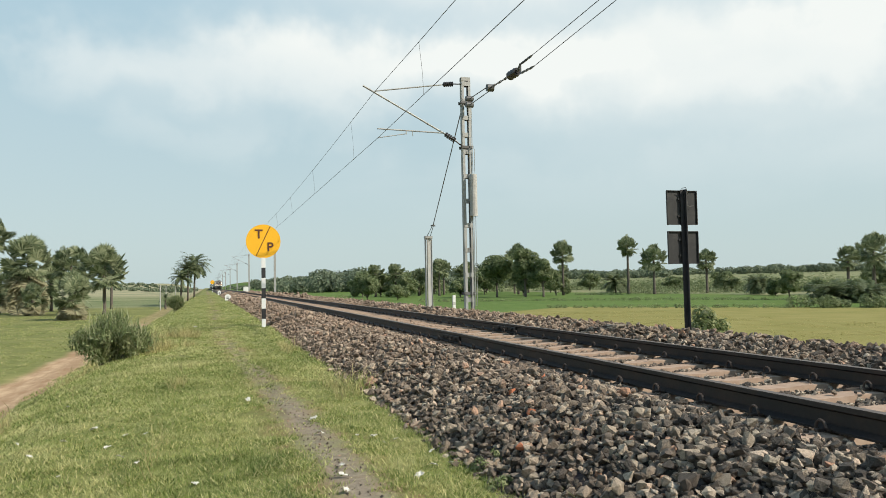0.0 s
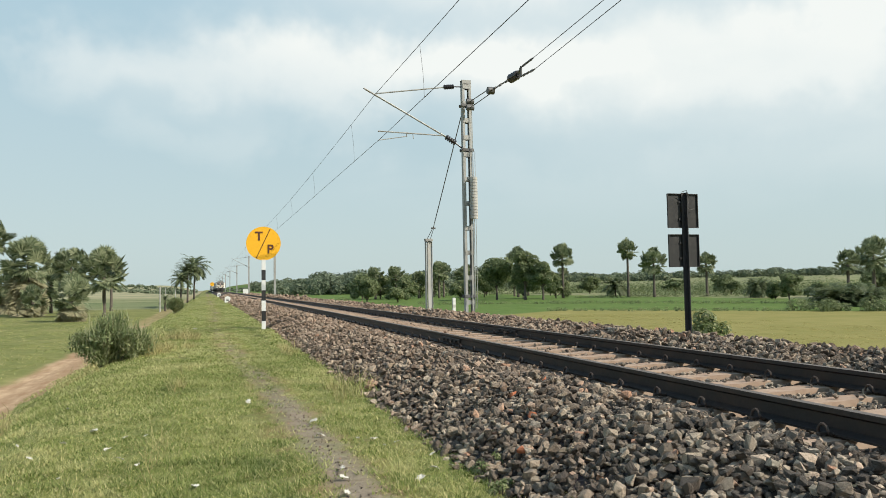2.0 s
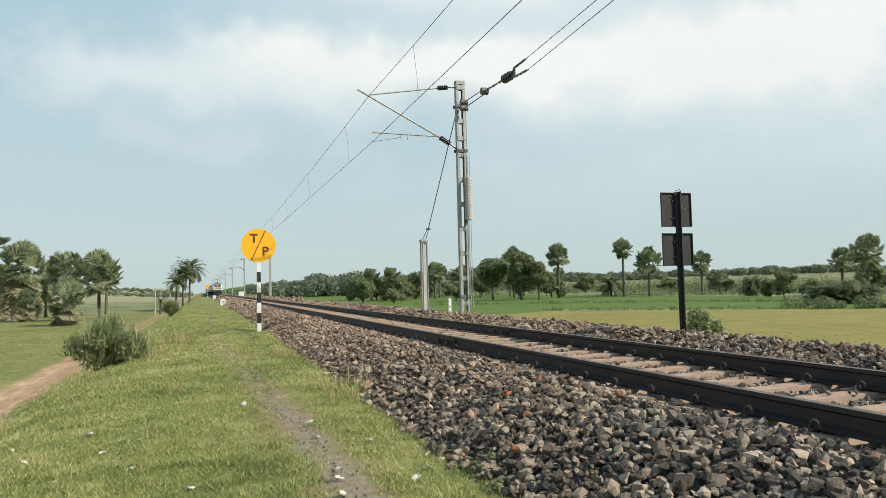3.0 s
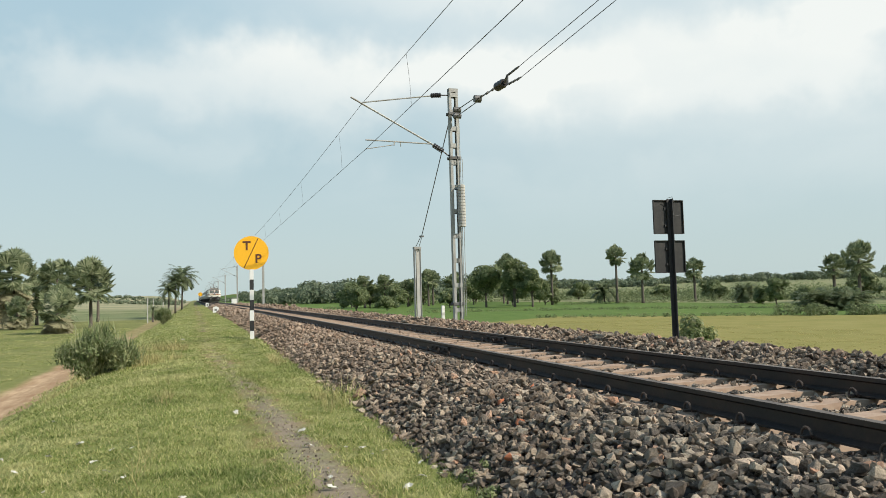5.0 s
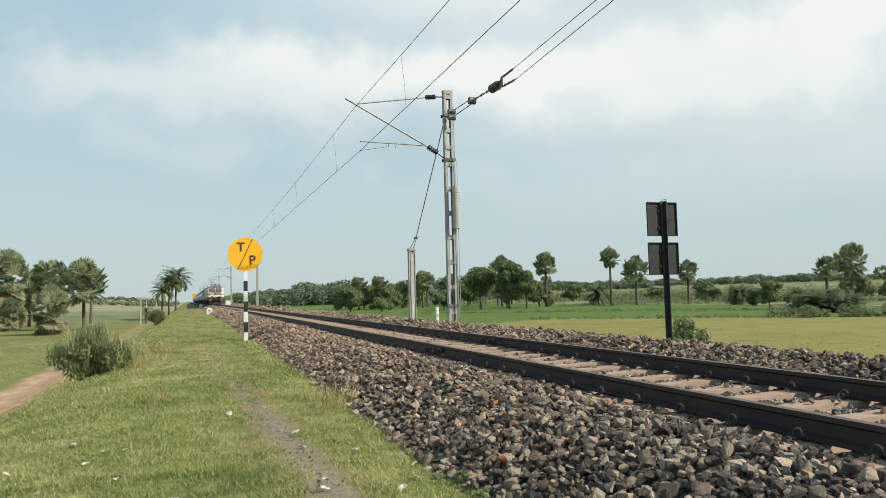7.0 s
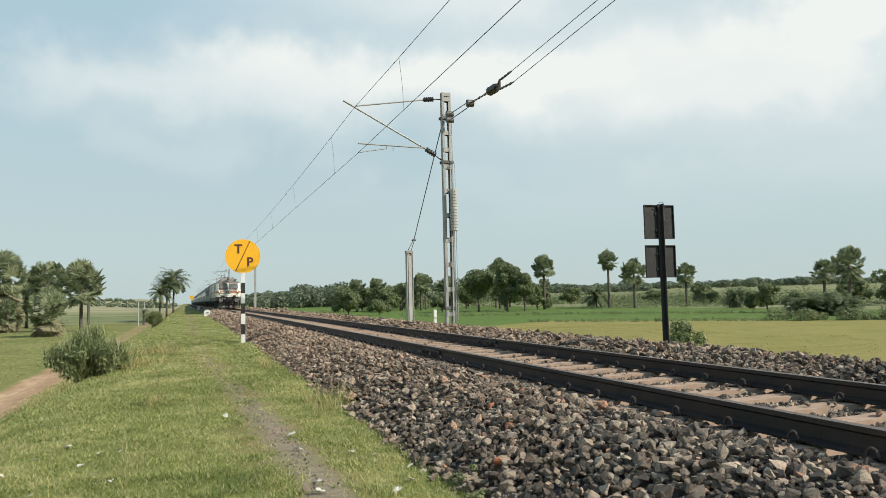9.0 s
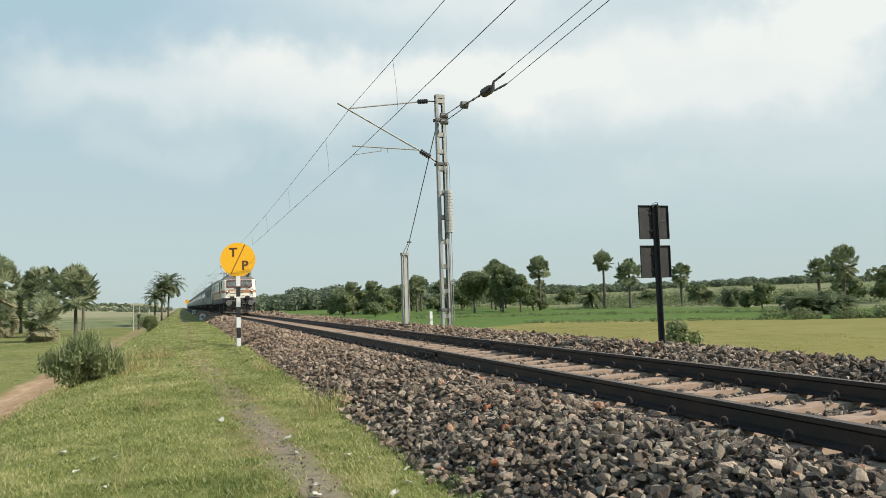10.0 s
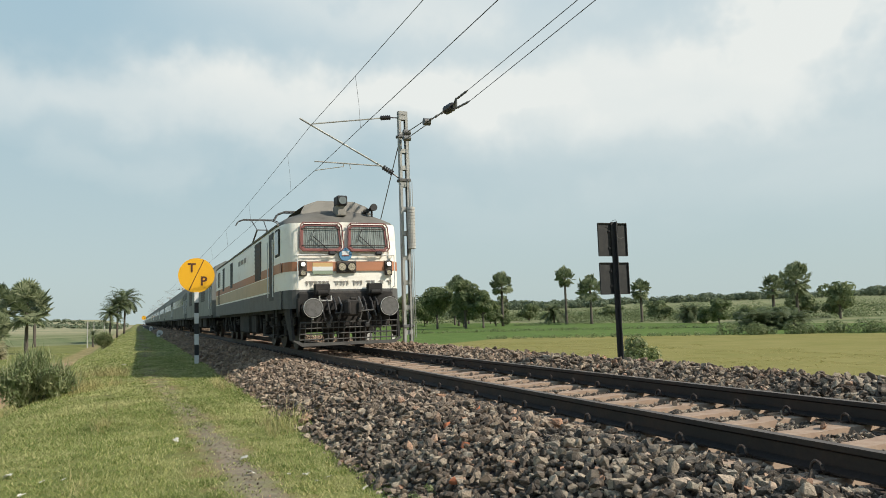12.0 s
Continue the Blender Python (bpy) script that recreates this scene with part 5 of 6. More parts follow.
    # handrails on the front
    for pts in (([(-1.25, 0.52, 1.62), (-1.25, 0.52, 2.44), (-0.40, 0.52, 2.44)]), ([(1.30, 0.52, 1.62), (1.30, 0.52, 2.44), (0.40, 0.52, 2.44)])):
        bm = bm_new()
        chain_of_rods(bm, pts, 0.014, 6)
        for q in pts:
            rod(bm, q, (q[0], 0.63, q[2]), 0.012, seg=5)
        part("handrail", bm, M_WHITE, loco)
    # headstock, buffers, coupler, hoses, rail guard
    bm = bm_new()
    box(bm, 0, 0.68, 1.26, 2.5, 0.30, 0.50, 0.04)
    box(bm, 0, 0.80, 0.86, 2.4, 0.25, 0.5, 0.03)
    for x in (-1.25, -0.70, 0.70, 1.25):
        box(bm, x, 0.55, 1.12, 0.05, 0.26, 0.46, 0.01)
    part("headstock", bm, M_UNDER, loco, "black grimy headstock beam")
    for s in (-1, 1):
        b = new("buffer")
        b.parent = loco
        bm = bm_new()
        rod(bm, (s * 0.978, 0.06, 1.10), (s * 0.978, 0.50, 1.10), 0.13, 0.16, seg=18)
        rod(bm, (s * 0.978, 0.42, 1.10), (s * 0.978, 0.48, 1.10), 0.22, seg=8)
        part("buffer_stock", bm, M_UNDER, b)
        bm = bm_new()
        rod(bm, (s * 0.978, 0.0, 1.10), (s * 0.978, 0.06, 1.10), 0.215, 0.235, seg=30)
        part("buffer_head", bm, M_BUFFER, b, "worn round buffer plate with pale rim")
        bm = bm_new()
        bmesh.ops.create_cone(bm, cap_ends=False, segments=30, radius1=0.240, radius2=0.240, depth=0.05, matrix=pose(s * 0.978, 0.03, 1.10, 90))
        bmesh.ops.solidify(bm, geom=bm.faces[:], thickness=0.012)
        part("buffer_rim", bm, M_CONC, b)
    bm = bm_new()
    box(bm, 0, 0.22, 1.08, 0.36, 0.6, 0.42, 0.05)
    box(bm, -0.14, -0.06, 1.08, 0.12, 0.3, 0.34, 0.04)
    box(bm, 0.15, -0.02, 1.08, 0.10, 0.26, 0.30, 0.03)
    box(bm, 0.02, 0.0, 1.30, 0.18, 0.12, 0.10, 0.03)
    part("coupler", bm, M_UNDER, loco, "heavy knuckle coupler")
    for x in (-0.72, -0.56, -0.38, 0.40, 0.58, 0.72):
        bm = bm_new()
        chain_of_rods(bm, [(x, 0.45, 1.35), (x, 0.26, 1.22), (x + 0.03, 0.20, 0.95), (x + 0.08, 0.26, 0.76), (x + 0.12, 0.34, 0.82)], 0.028, 7)
        part("brake_hose", bm, M_BLACK, loco)
    for x in (-0.66, 0.72):
        bm = bm_new()
        box(bm, x, 0.46, 1.56, 0.40, 0.16, 0.30, 0.03)
        rod(bm, (x - 0.12, 0.36, 1.48), (x + 0.12, 0.36, 1.48), 0.06, seg=10)
        part("cable_socket", bm, M_UNDER, loco)
    bm = bm_new()
    chain_of_rods(bm, [(-0.75, 0.35, 1.40), (-0.75, 0.33, 1.28), (-0.45, 0.33, 1.28), (-0.45, 0.35, 1.40)], 0.018, 6)
    part("step_bar", bm, M_CONC, loco, "pale bent step bar")
    for x, y0, z0, y1, z1, r in ((-0.9, 0.50, 1.30, 0.30, 0.80, 0.02), (-0.25, 0.42, 1.36, 0.20, 0.86, 0.024), (0.28, 0.42, 1.36, 0.22, 0.78, 0.024), (0.50, 0.45, 1.0, 0.28, 0.66, 0.03), (-0.50, 0.45, 1.0, 0.28, 0.66, 0.03)):
        bm = bm_new()
        chain_of_rods(bm, [(x, y0, z0), (x + 0.03, y1 - 0.06, (z0 + z1) / 2), (x - 0.04, y1, z1)], r, 7)
        rod(bm, (x - 0.04, y1 - 0.03, z1 - 0.02), (x - 0.04, y1 + 0.05, z1 + 0.02), r * 1.9, seg=9)
        part("air_pipe", bm, M_LOCOGREY, loco, "grey jointed air pipe with a valve")
    bm = bm_new()
    rod(bm, (-0.42, 0.12, 0.96), (0.62, 0.16, 1.02), 0.02, seg=6)
    rod(bm, (0.62, 0.16, 1.02), (0.66, 0.14, 0.86), 0.02, seg=6)
    part("uncoupling_lever", bm, M_LOCOGREY, loco)
    g = new("cattle_guard")
    g.parent = loco
    for z in (0.74, 0.60, 0.46, 0.32):
        bm = bm_new()
        rod(bm, (-1.25, 0.28 + (0.74 - z) * 0.2, z), (1.25, 0.28 + (0.74 - z) * 0.2, z), 0.016, seg=6)
        part("guard_rail", bm, M_GUARD, g)
    for x in np.linspace(-1.25, 1.25, 19):
        bm = bm_new()
        rod(bm, (x, 0.28, 0.76), (x + 0.02 * math.sin(7 * x), 0.38, 0.24), 0.012, seg=6)
        part("guard_bar", bm, M_GUARD, g)
    bm = bm_new()
    plate(bm, [(-1.42, 0.30), (-1.2, 0.16), (1.2, 0.16), (1.42, 0.30), (1.34, 0.31), (1.16, 0.24), (-1.16, 0.24), (-1.34, 0.31)], 0.06, pose(0, 0.36, 0))
    part("guard_blade", bm, M_GUARD, g)
    for s in (-1, 1):
        bm = bm_new()
        loft(bm, [[Vector((s * 1.44, 0.66, 1.1)), Vector((s * 1.44, 1.5, 1.1)), Vector((s * 1.38, 1.5, 1.1)), Vector((s * 1.38, 0.66, 1.1))],
                  [Vector((s * 1.40, 0.48, 0.3)), Vector((s * 1.40, 0.90, 0.3)), Vector((s * 1.34, 0.9, 0.3)), Vector((s * 1.34, 0.48, 0.3))]])
        part("guard_cheek", bm, M_UNDER, g)
    # side doors, windows, grilles
    for s in (-1, 1):
        bm = bm_new()
        box(bm, s * 1.555, 2.60, 2.28, 0.03, 0.72, 1.86, 0.01)
        d = part("cab_door", bm, M_BLACK, loco, "recessed dark cab doorway")
        for y in (2.18, 3.02):
            bm = bm_new()
            rod(bm, (s * 1.60, y, 1.45), (s * 1.60, y, 3.0), 0.016, seg=6)
            part("grab_rail", bm, M_WHITE, d)
        bm = bm_new()
        box(bm, s * 1.562, 1.62, 2.84, 0.03, 0.62, 0.72, 0.02)
        f = part("cab_side_window", bm, M_BLACK, loco)
        bm = bm_new()
        box(bm, s * 1.572, 1.62, 2.84, 0.025, 0.50, 0.60)
        part("glass", bm, M_GLASS, f)
        for yc, w, z0, z1 in ((5.1, 1.25, 2.05, 3.2), (12.4, 0.7, 2.15, 3.15), (15.5, 0.6, 2.15, 3.15)):
            bm = bm_new()
            box(bm, s * 1.563, yc, (z0 + z1) / 2, 0.02, w, z1 - z0)
            lv = part("louvre", bm, M_BLACK, loco, "dark air-intake grille")
            bm = bm_new()
            for k in range(9):
                z = z0 + (z1 - z0) * (k + 0.5) / 9
                box(bm, s * 1.577, yc, z, 0.02, w * 0.94, 0.045)
            tagged(part("slats", bm, M_BLACK, lv), kind="stuff")
        for k, yc in enumerate((8.2, 9.0, 9.8)):
            bm = bm_new()
            box(bm, s * 1.566, yc, 2.92, 0.010, 0.55, 0.16)
            part("side_lettering", bm, M_TEXT, loco)
        for yc in (17.5,):
            for z in (2.75, 1.95):
                bm = bm_new()
                for a, b in (((yc - 0.35, z - 0.32), (yc + 0.35, z - 0.32)), ((yc + 0.35, z - 0.32), (yc + 0.35, z + 0.32)), ((yc + 0.35, z + 0.32), (yc - 0.35, z + 0.32)), ((yc - 0.35, z + 0.32), (yc - 0.35, z - 0.32))):
                    rod(bm, (s * 1.57, *a), (s * 1.57, *b), 0.02, seg=4)
                part("hatch_frame", bm, M_LOCOGREY, loco)
        bm = bm_new()
        for k in range(4):
            box(bm, s * 1.48, 2.60, 0.42 + 0.24 * k, 0.16, 0.5, 0.03)
        box(bm, s * 1.45, 2.33, 0.75, 0.04, 0.03, 0.85)
        box(bm, s * 1.45, 2.87, 0.75, 0.04, 0.03, 0.85)
        part("foot_steps", bm, M_UNDER, loco)
        bm = bm_new()
        rod(bm, (s * 1.535, 1.6, 3.33), (s * 1.535, 19.0, 3.33), 0.035, seg=6)
        part("gutter", bm, M_LOCOROOF, loco)
    # roof gear
    bm = bm_new()
    loft(bm, [[Vector((x, 1.42, 3.62)) for x in (-0.98, -0.60, 0.60, 0.98)], [Vector((-0.86, 1.50, 3.86)), Vector((-0.5, 1.48, 3.99)), Vector((0.5, 1.48, 3.99)), Vector((0.86, 1.50, 3.86))],
              [Vector((-0.86, 3.6, 3.88)), Vector((-0.5, 3.6, 4.0)), Vector((0.5, 3.6, 4.0)), Vector((0.86, 3.6, 3.88))], [Vector((x, 3.8, 3.72)) for x in (-0.98, -0.60, 0.60, 0.98)]])
    part("roof_fairing", bm, M_FAIRING, loco, "pale grey roof casing")
    h = new("roof_headlamp")
    h.parent = loco
    bm = bm_new()
    box(bm, 0, 1.08, 3.66, 0.27, 0.4, 0.30, 0.03)
    part("pedestal", bm, M_FAIRING, h)
    bm = bm_new()
    box(bm, 0, 0.98, 3.91, 0.28, 0.40, 0.26, 0.03)
    part("housing", bm, M_BLACK, h)
    bm = bm_new()
    rod(bm, (0, 0.74, 3.90), (0, 0.79, 3.90), 0.10, seg=18)
    part("lens", bm, M_GLASS, h)
    bm = bm_new()
    rod(bm, (0.92, 1.2, 3.45), (0.92, 1.2, 3.76), 0.03)
    rod(bm, (0.92, 0.98, 3.78), (0.92, 1.40, 3.76), 0.10, 0.04, seg=14)
    rod(bm, (0.78, 1.1, 3.70), (0.78, 1.5, 3.70), 0.06, 0.04, seg=12)
    part("horn", bm, M_BLACK, loco, "black roof air horn")
    for yc, raised in ((4.9, False), (15.6, True)):
        p = new("pantograph")
        p.parent = loco
        bm = bm_new()
        for x in (-0.55, 0.55):
            rod(bm, (x, yc - 0.9, 4.05), (x, yc + 0.9, 4.05), 0.035, seg=6)
            for dy in (-0.8, 0.8):
                insulator(bm, (x, yc + dy, 3.80), (x, yc + dy, 4.05), 0.08, 3)
        part("base_frame", bm, M_UNDER, p)
        knee, head = ((yc - 0.9, 4.80), 5.36) if raised else ((yc - 1.35, 4.12), 4.22)
        hy = yc + 0.35 if raised else yc + 0.7
        bm = bm_new()
        for x in (-0.3, 0.3):
            rod(bm, (x, yc + 0.6, 4.1), (x * 0.7, knee[0], knee[1]), 0.035, seg=6)
            rod(bm, (x * 0.7, knee[0], knee[1]), (x * 0.9, hy, head), 0.022, seg=6)
        rod(bm, (-0.25, knee[0], knee[1]), (0.25, knee[0], knee[1]), 0.025, seg=6)
        part("arm", bm, M_STEELDARK, p)
        bm = bm_new()
        for dy in (-0.16, 0.16):
            chain_of_rods(bm, [(-0.98, hy + dy, head - 0.22), (-0.88, hy + dy, head - 0.04), (-0.65, hy + dy, head + 0.05), (0.65, hy + dy, head + 0.05), (0.88, hy + dy, head - 0.04), (0.98, hy + dy, head - 0.22)], 0.024, 6)
        for x in (-0.5, 0.5):
            rod(bm, (x, hy - 0.16, head + 0.04), (x, hy + 0.16, head + 0.04), 0.016, seg=6)
        part("collector_head", bm, M_STEELDARK, p)
    bm = bm_new()
    box(bm, 0, 7.6, 3.92, 1.3, 2.0, 0.26, 0.05)
    box(bm, 0, 11.0, 3.90, 1.5, 2.6, 0.22, 0.05)
    part("roof_boxes", bm, M_LOCOROOF, loco)
    # running gear
    for yc in (4.3, 16.2):
        bogie(loco, yc, (-1.85, 0.0, 1.85), 0.546, 2.3)
    bm = bm_new()
    for yc, L, w in ((8.4, 1.3, 2.5), (10.3, 2.1, 2.6), (12.2, 1.1, 2.4)):
        box(bm, 0, yc, 0.74, w, L, 0.72, 0.06)
    box(bm, 0, 10.2, 1.10, 2.7, 18.6, 0.18)
    # plain full-length block, added to fill and blacken the space between the wheels
    box(bm, 0, 10.2, 0.80, 1.3, 18.4, 0.50)
    part("underfloor_gear", bm, M_UNDER, loco)
    return loco


def build_coach(kind=0):
    c = thing("passenger_coach" if kind == 0 else "generator_car", Matrix(), "silver-grey passenger coach with a dark window band" if kind == 0 else "silver-grey generator car with louvred sides", "railway coach", "coaches")
    L = 23.2
    def ring(y, s=1.0):
        pts = [(-1.60, 1.05), (-1.62, 2.2), (-1.60, 3.20), (-1.42, 3.68), (-0.95, 3.93), (0, 4.02), (0.95, 3.93), (1.42, 3.68), (1.60, 3.20), (1.62, 2.2), (1.60, 1.05)]
        return [Vector((x * s, y, z)) for x, z in pts]
    bm = bm_new()
    loft(bm, [ring(0.25), ring(0.27), ring(L), ring(L + 0.02)])
    for f in bm.faces:
        if f.calc_center_median().z > 3.3 and abs(f.normal.y) < 0.5:
            f.material_index = 1
    part("body", bm, [M_COACH, M_COACHROOF], c)
    for s in (-1, 1):
        if kind == 0:
            bm = bm_new()
            box(bm, s * 1.625, L / 2, 2.55, 0.012, L - 4.6, 0.98)
            part("window_band", bm, M_COACHBAND, c)
            for k in range(9):
                bm = bm_new()
                box(bm, s * 1.632, 3.6 + 2.0 * k, 2.56, 0.012, 1.25, 0.66, 0.003)
                part("window", bm, M_GLASS, c)
        else:
            for yc in (6.0, 11.5, 17.0):
                bm = bm_new()
                box(bm, s * 1.622, yc, 2.5, 0.014, 2.6, 1.0)
                lv = part("louvre", bm, M_BLACK, c)
                bm = bm_new()
                for k in range(8):
                    box(bm, s * 1.634, yc, 2.08 + 0.12 * k, 0.02, 2.5, 0.03)
                tagged(part("slats", bm, M_LOCOGREY, lv), kind="stuff")
        for y in (1.1, L - 0.9):
            bm = bm_new()
            box(bm, s * 1.612, y, 2.15, 0.03, 0.80, 2.05, 0.01)
            d = part("door", bm, M_COACHBAND, c)
            for e in (-0.5, 0.5):
                bm = bm_new()
                rod(bm, (s * 1.65, y + e, 1.5), (s * 1.65, y + e, 2.6), 0.018, seg=5)
                part("grab_rail", bm, M_WHITE, d)
        bm = bm_new()
        box(bm, s * 1.60, L / 2, 1.10, 0.05, L - 0.4, 0.14)
        part("sole_bar", bm, M_UNDER, c)
    bm = bm_new()
    box(bm, 0, 0.12, 2.2, 1.2, 0.3, 2.3, 0.05)
    part("gangway", bm, M_BLACK, c)
    bm = bm_new()
    for yc, l in ((8.0, 2.6), (11.8, 2.2), (15.2, 2.4)):
        box(bm, 0, yc, 0.78, 2.7, l, 0.56, 0.05)
    part("underfloor_gear", bm, M_UNDER, c)
    for yc in (4.0, L - 3.8):
        bogie(c, yc, (-1.28, 1.28), 0.45, 1.5)
    return c


loco = build_loco()
coaches = [build_coach(1), build_coach(0)]
for k in range(13):
    coaches.append(copy_thing(coaches[1], Matrix()))
train = [(loco, 0.0, 20.4)] + [(c, 20.75 + 23.55 * k, 23.3) for k, c in enumerate(coaches)]
FRONT_END, SPEED = 17.44, 26.03   # metres ahead at the last moment; metres a second


# ---- a small bird that takes off beyond the track and crosses it ----
M_BIRD = worn("bird_brown_feathers", (0.09, 0.07, 0.055), (0.15, 0.12, 0.095), 0.8, 0.0, 20.0)


def build_bird():
    b = thing("bird", Matrix(), "small dark brown bird in flight over the track", "bird")
    bm = bm_new()
    rings = []
    for y, r, z in ((-0.12, 0.004, 0.012), (-0.10, 0.014, 0.012), (-0.085, 0.024, 0.012), (-0.06, 0.024, 0.008), (-0.02, 0.036, 0.0), (0.03, 0.034, 0.0), (0.08, 0.016, 0.004)):
        rings.append([Vector((r * math.cos(a), y, z + r * math.sin(a))) for a in np.linspace(0, 2 * math.pi, 8, endpoint=False)])
    loft(bm, rings)
    part("body", bm, M_BIRD, b, smooth=True)
    bm = bm_new()
    plate(bm, [(-0.012, 0.07), (0.012, 0.07), (0.04, 0.17), (-0.04, 0.17)], 0.005, Matrix.Rotation(radians(-90), 4, "X") @ Matrix.Diagonal((1, 1, -1, 1)))
    part("tail", bm, M_BIRD, b)
    wings = []
    for side in (-1, 1):
        bm = bm_new()
        loft(bm, [[Vector((side * x, y, z)) for y, z in ((y0, 0.0), (y0, 0.006), (y1, 0.004), (y1, 0.0))] for x, y0, y1 in ((0.0, -0.05, 0.05), (0.09, -0.06, 0.06), (0.17, -0.03, 0.055), (0.21, 0.01, 0.035))])
        wings.append(part("wing", bm, M_BIRD, b))
    return b, wings


bird, bird_wings = build_bird()
BIRD_ROWS = ((0.0, 15.0, 45.2, -1.70, 0, -40), (10.1, 15.0, 45.2, -1.70, 0, -40), (10.3, 13.8, 44.0, 0.55, -25, -40), (10.5, 10.69, 40.71, 2.48, -22, -42), (10.7, 8.04, 37.29, 3.92, -18, -38),
             (10.9, 5.82, 33.76, 5.10, -10, -33), (11.0, 4.61, 32.05, 5.31, -3, -33), (11.1, 3.54, 30.32, 5.27, 3, -31), (11.2, 2.51, 28.58, 5.10, 3, -29), (11.3, 1.44, 26.33, 4.96, 2, -26),
             (11.4, 0.31, 24.08, 4.91, 0, -25), (11.5, -0.74, 21.80, 4.97, -2, -24), (11.6, -1.67, 19.50, 5.07, -3, -23), (11.8, -3.40, 16.44, 5.37, -8, -32), (12.0, -5.42, 14.54, 6.06, -12, -45))


def motions():
    for vehicle, behind, length in train:
        rows = []
        for k in range(25):
            t = k * 0.5
            y = FRONT_END + SPEED * (12.0 - t) + behind
            a, b = y + length * 0.2, y + length * 0.8
            yaw = math.degrees(math.atan((track_x(a) - track_x(b)) / (b - a)))
            mid = (a + b) / 2
            x = (track_x(a) + track_x(b)) / 2 + math.tan(radians(yaw)) * (mid - y)
            rows.append((t, pose(x, y, 0, 0, 0, yaw)))
        walk(vehicle, rows)
    walk(bird, [(t, pose(x, y, z, climb, 0, turn)) for t, x, y, z, climb, turn in BIRD_ROWS])
    for side, wing in ((-1, bird_wings[0]), (1, bird_wings[1])):
        rows = [(0.0, pose(side * 0.02, 0, 0.01, 0, side * 30, 0)), (10.2, pose(side * 0.02, 0, 0.01, 0, side * 30, 0))]
        for k in range(18):
            rows.append((10.3 + 0.1 * k, pose(side * 0.02, 0, 0.01, 0, side * (-35 if k % 2 else 25), 0)))
        walk(wing, rows)


# ---- loose stones, grass and litter ----
def stone_shapes(count, seed):
    rng = random.Random(seed)
    out = []
    for _ in range(count):
        bm = bm_new()
        sx, sy, sz = rng.uniform(0.95, 1.35), rng.uniform(0.75, 1.05), rng.uniform(0.5, 0.85)
        for _ in range(14):
            d = Vector((rng.gauss(0, 1), rng.gauss(0, 1), rng.gauss(0, 1))).normalized()
            k = max(abs(d.x), abs(d.y), abs(d.z))
            d = d / (0.12 + 0.88 * k) * 0.5 * rng.uniform(0.82, 1.0)
            bm.verts.new((d.x * sx, d.y * sy, d.z * sz))
        r = bmesh.ops.convex_hull(bm, input=bm.verts)
        bmesh.ops.delete(bm, geom=list({v for v in r["geom_interior"] if isinstance(v, bmesh.types.BMVert)}), context="VERTS")
        bmesh.ops.triangulate(bm, faces=bm.faces[:])
        bm.verts.index_update()
        bm.verts.ensure_lookup_table()
        out.append((np.array([v.co[:] for v in bm.verts]), np.array([[v.index for v in f.verts] for f in bm.faces])))
        bm.free()
    return out


SHAPES = stone_shapes(36, 5)


def random_turns(gen, n):
    q = gen.normal(size=(n, 4))
    q /= np.linalg.norm(q, axis=1)[:, None]
    w, x, y, z = q.T
    return np.stack([np.stack([1 - 2 * (y * y + z * z), 2 * (x * y - z * w), 2 * (x * z + y * w)], -1),
                     np.stack([2 * (x * y + z * w), 1 - 2 * (x * x + z * z), 2 * (y * z - x * w)], -1),
                     np.stack([2 * (x * z - y * w), 2 * (y * z + x * w), 1 - 2 * (x * x + y * y)], -1)], 1)


def resting_turns(gen, n, tilt):
    """Turned any way about the vertical, and tipped a little: how flat stones come to lie."""
    yaw, lean, way = gen.uniform(0, 2 * np.pi, n), np.abs(gen.normal(0, tilt, n)), gen.uniform(0, 2 * np.pi, n)
    c, s = np.cos(yaw), np.sin(yaw)
    z = np.zeros(n)
    Z = np.stack([np.stack([c, -s, z], -1), np.stack([s, c, z], -1), np.stack([z, z, z + 1], -1)], 1)
    ax, ay, cl, sl = np.cos(way), np.sin(way), np.cos(lean), np.sin(lean)
    T = np.stack([np.stack([cl + ax * ax * (1 - cl), ax * ay * (1 - cl), ay * sl], -1), np.stack([ax * ay * (1 - cl), cl + ay * ay * (1 - cl), -ax * sl], -1),
                  np.stack([-ay * sl, ax * sl, cl], -1)], 1)
    return np.einsum("nij,njk->nik", T, Z)


def numpy_mesh(name, V, F, material):
    me = bpy.data.meshes.new(name)
    k = F.shape[1]
    me.vertices.add(len(V))
    me.vertices.foreach_set("co", V.astype(np.float32).ravel())
    me.loops.add(F.size)
    me.loops.foreach_set("vertex_index", F.astype(np.int32).ravel())
    me.polygons.add(len(F))
    me.polygons.foreach_set("loop_start", np.arange(0, F.size, k, dtype=np.int32))
    me.update(calc_edges=True)
    me.validate()
    me.shade_flat()
    me.materials.append(material)
    return me


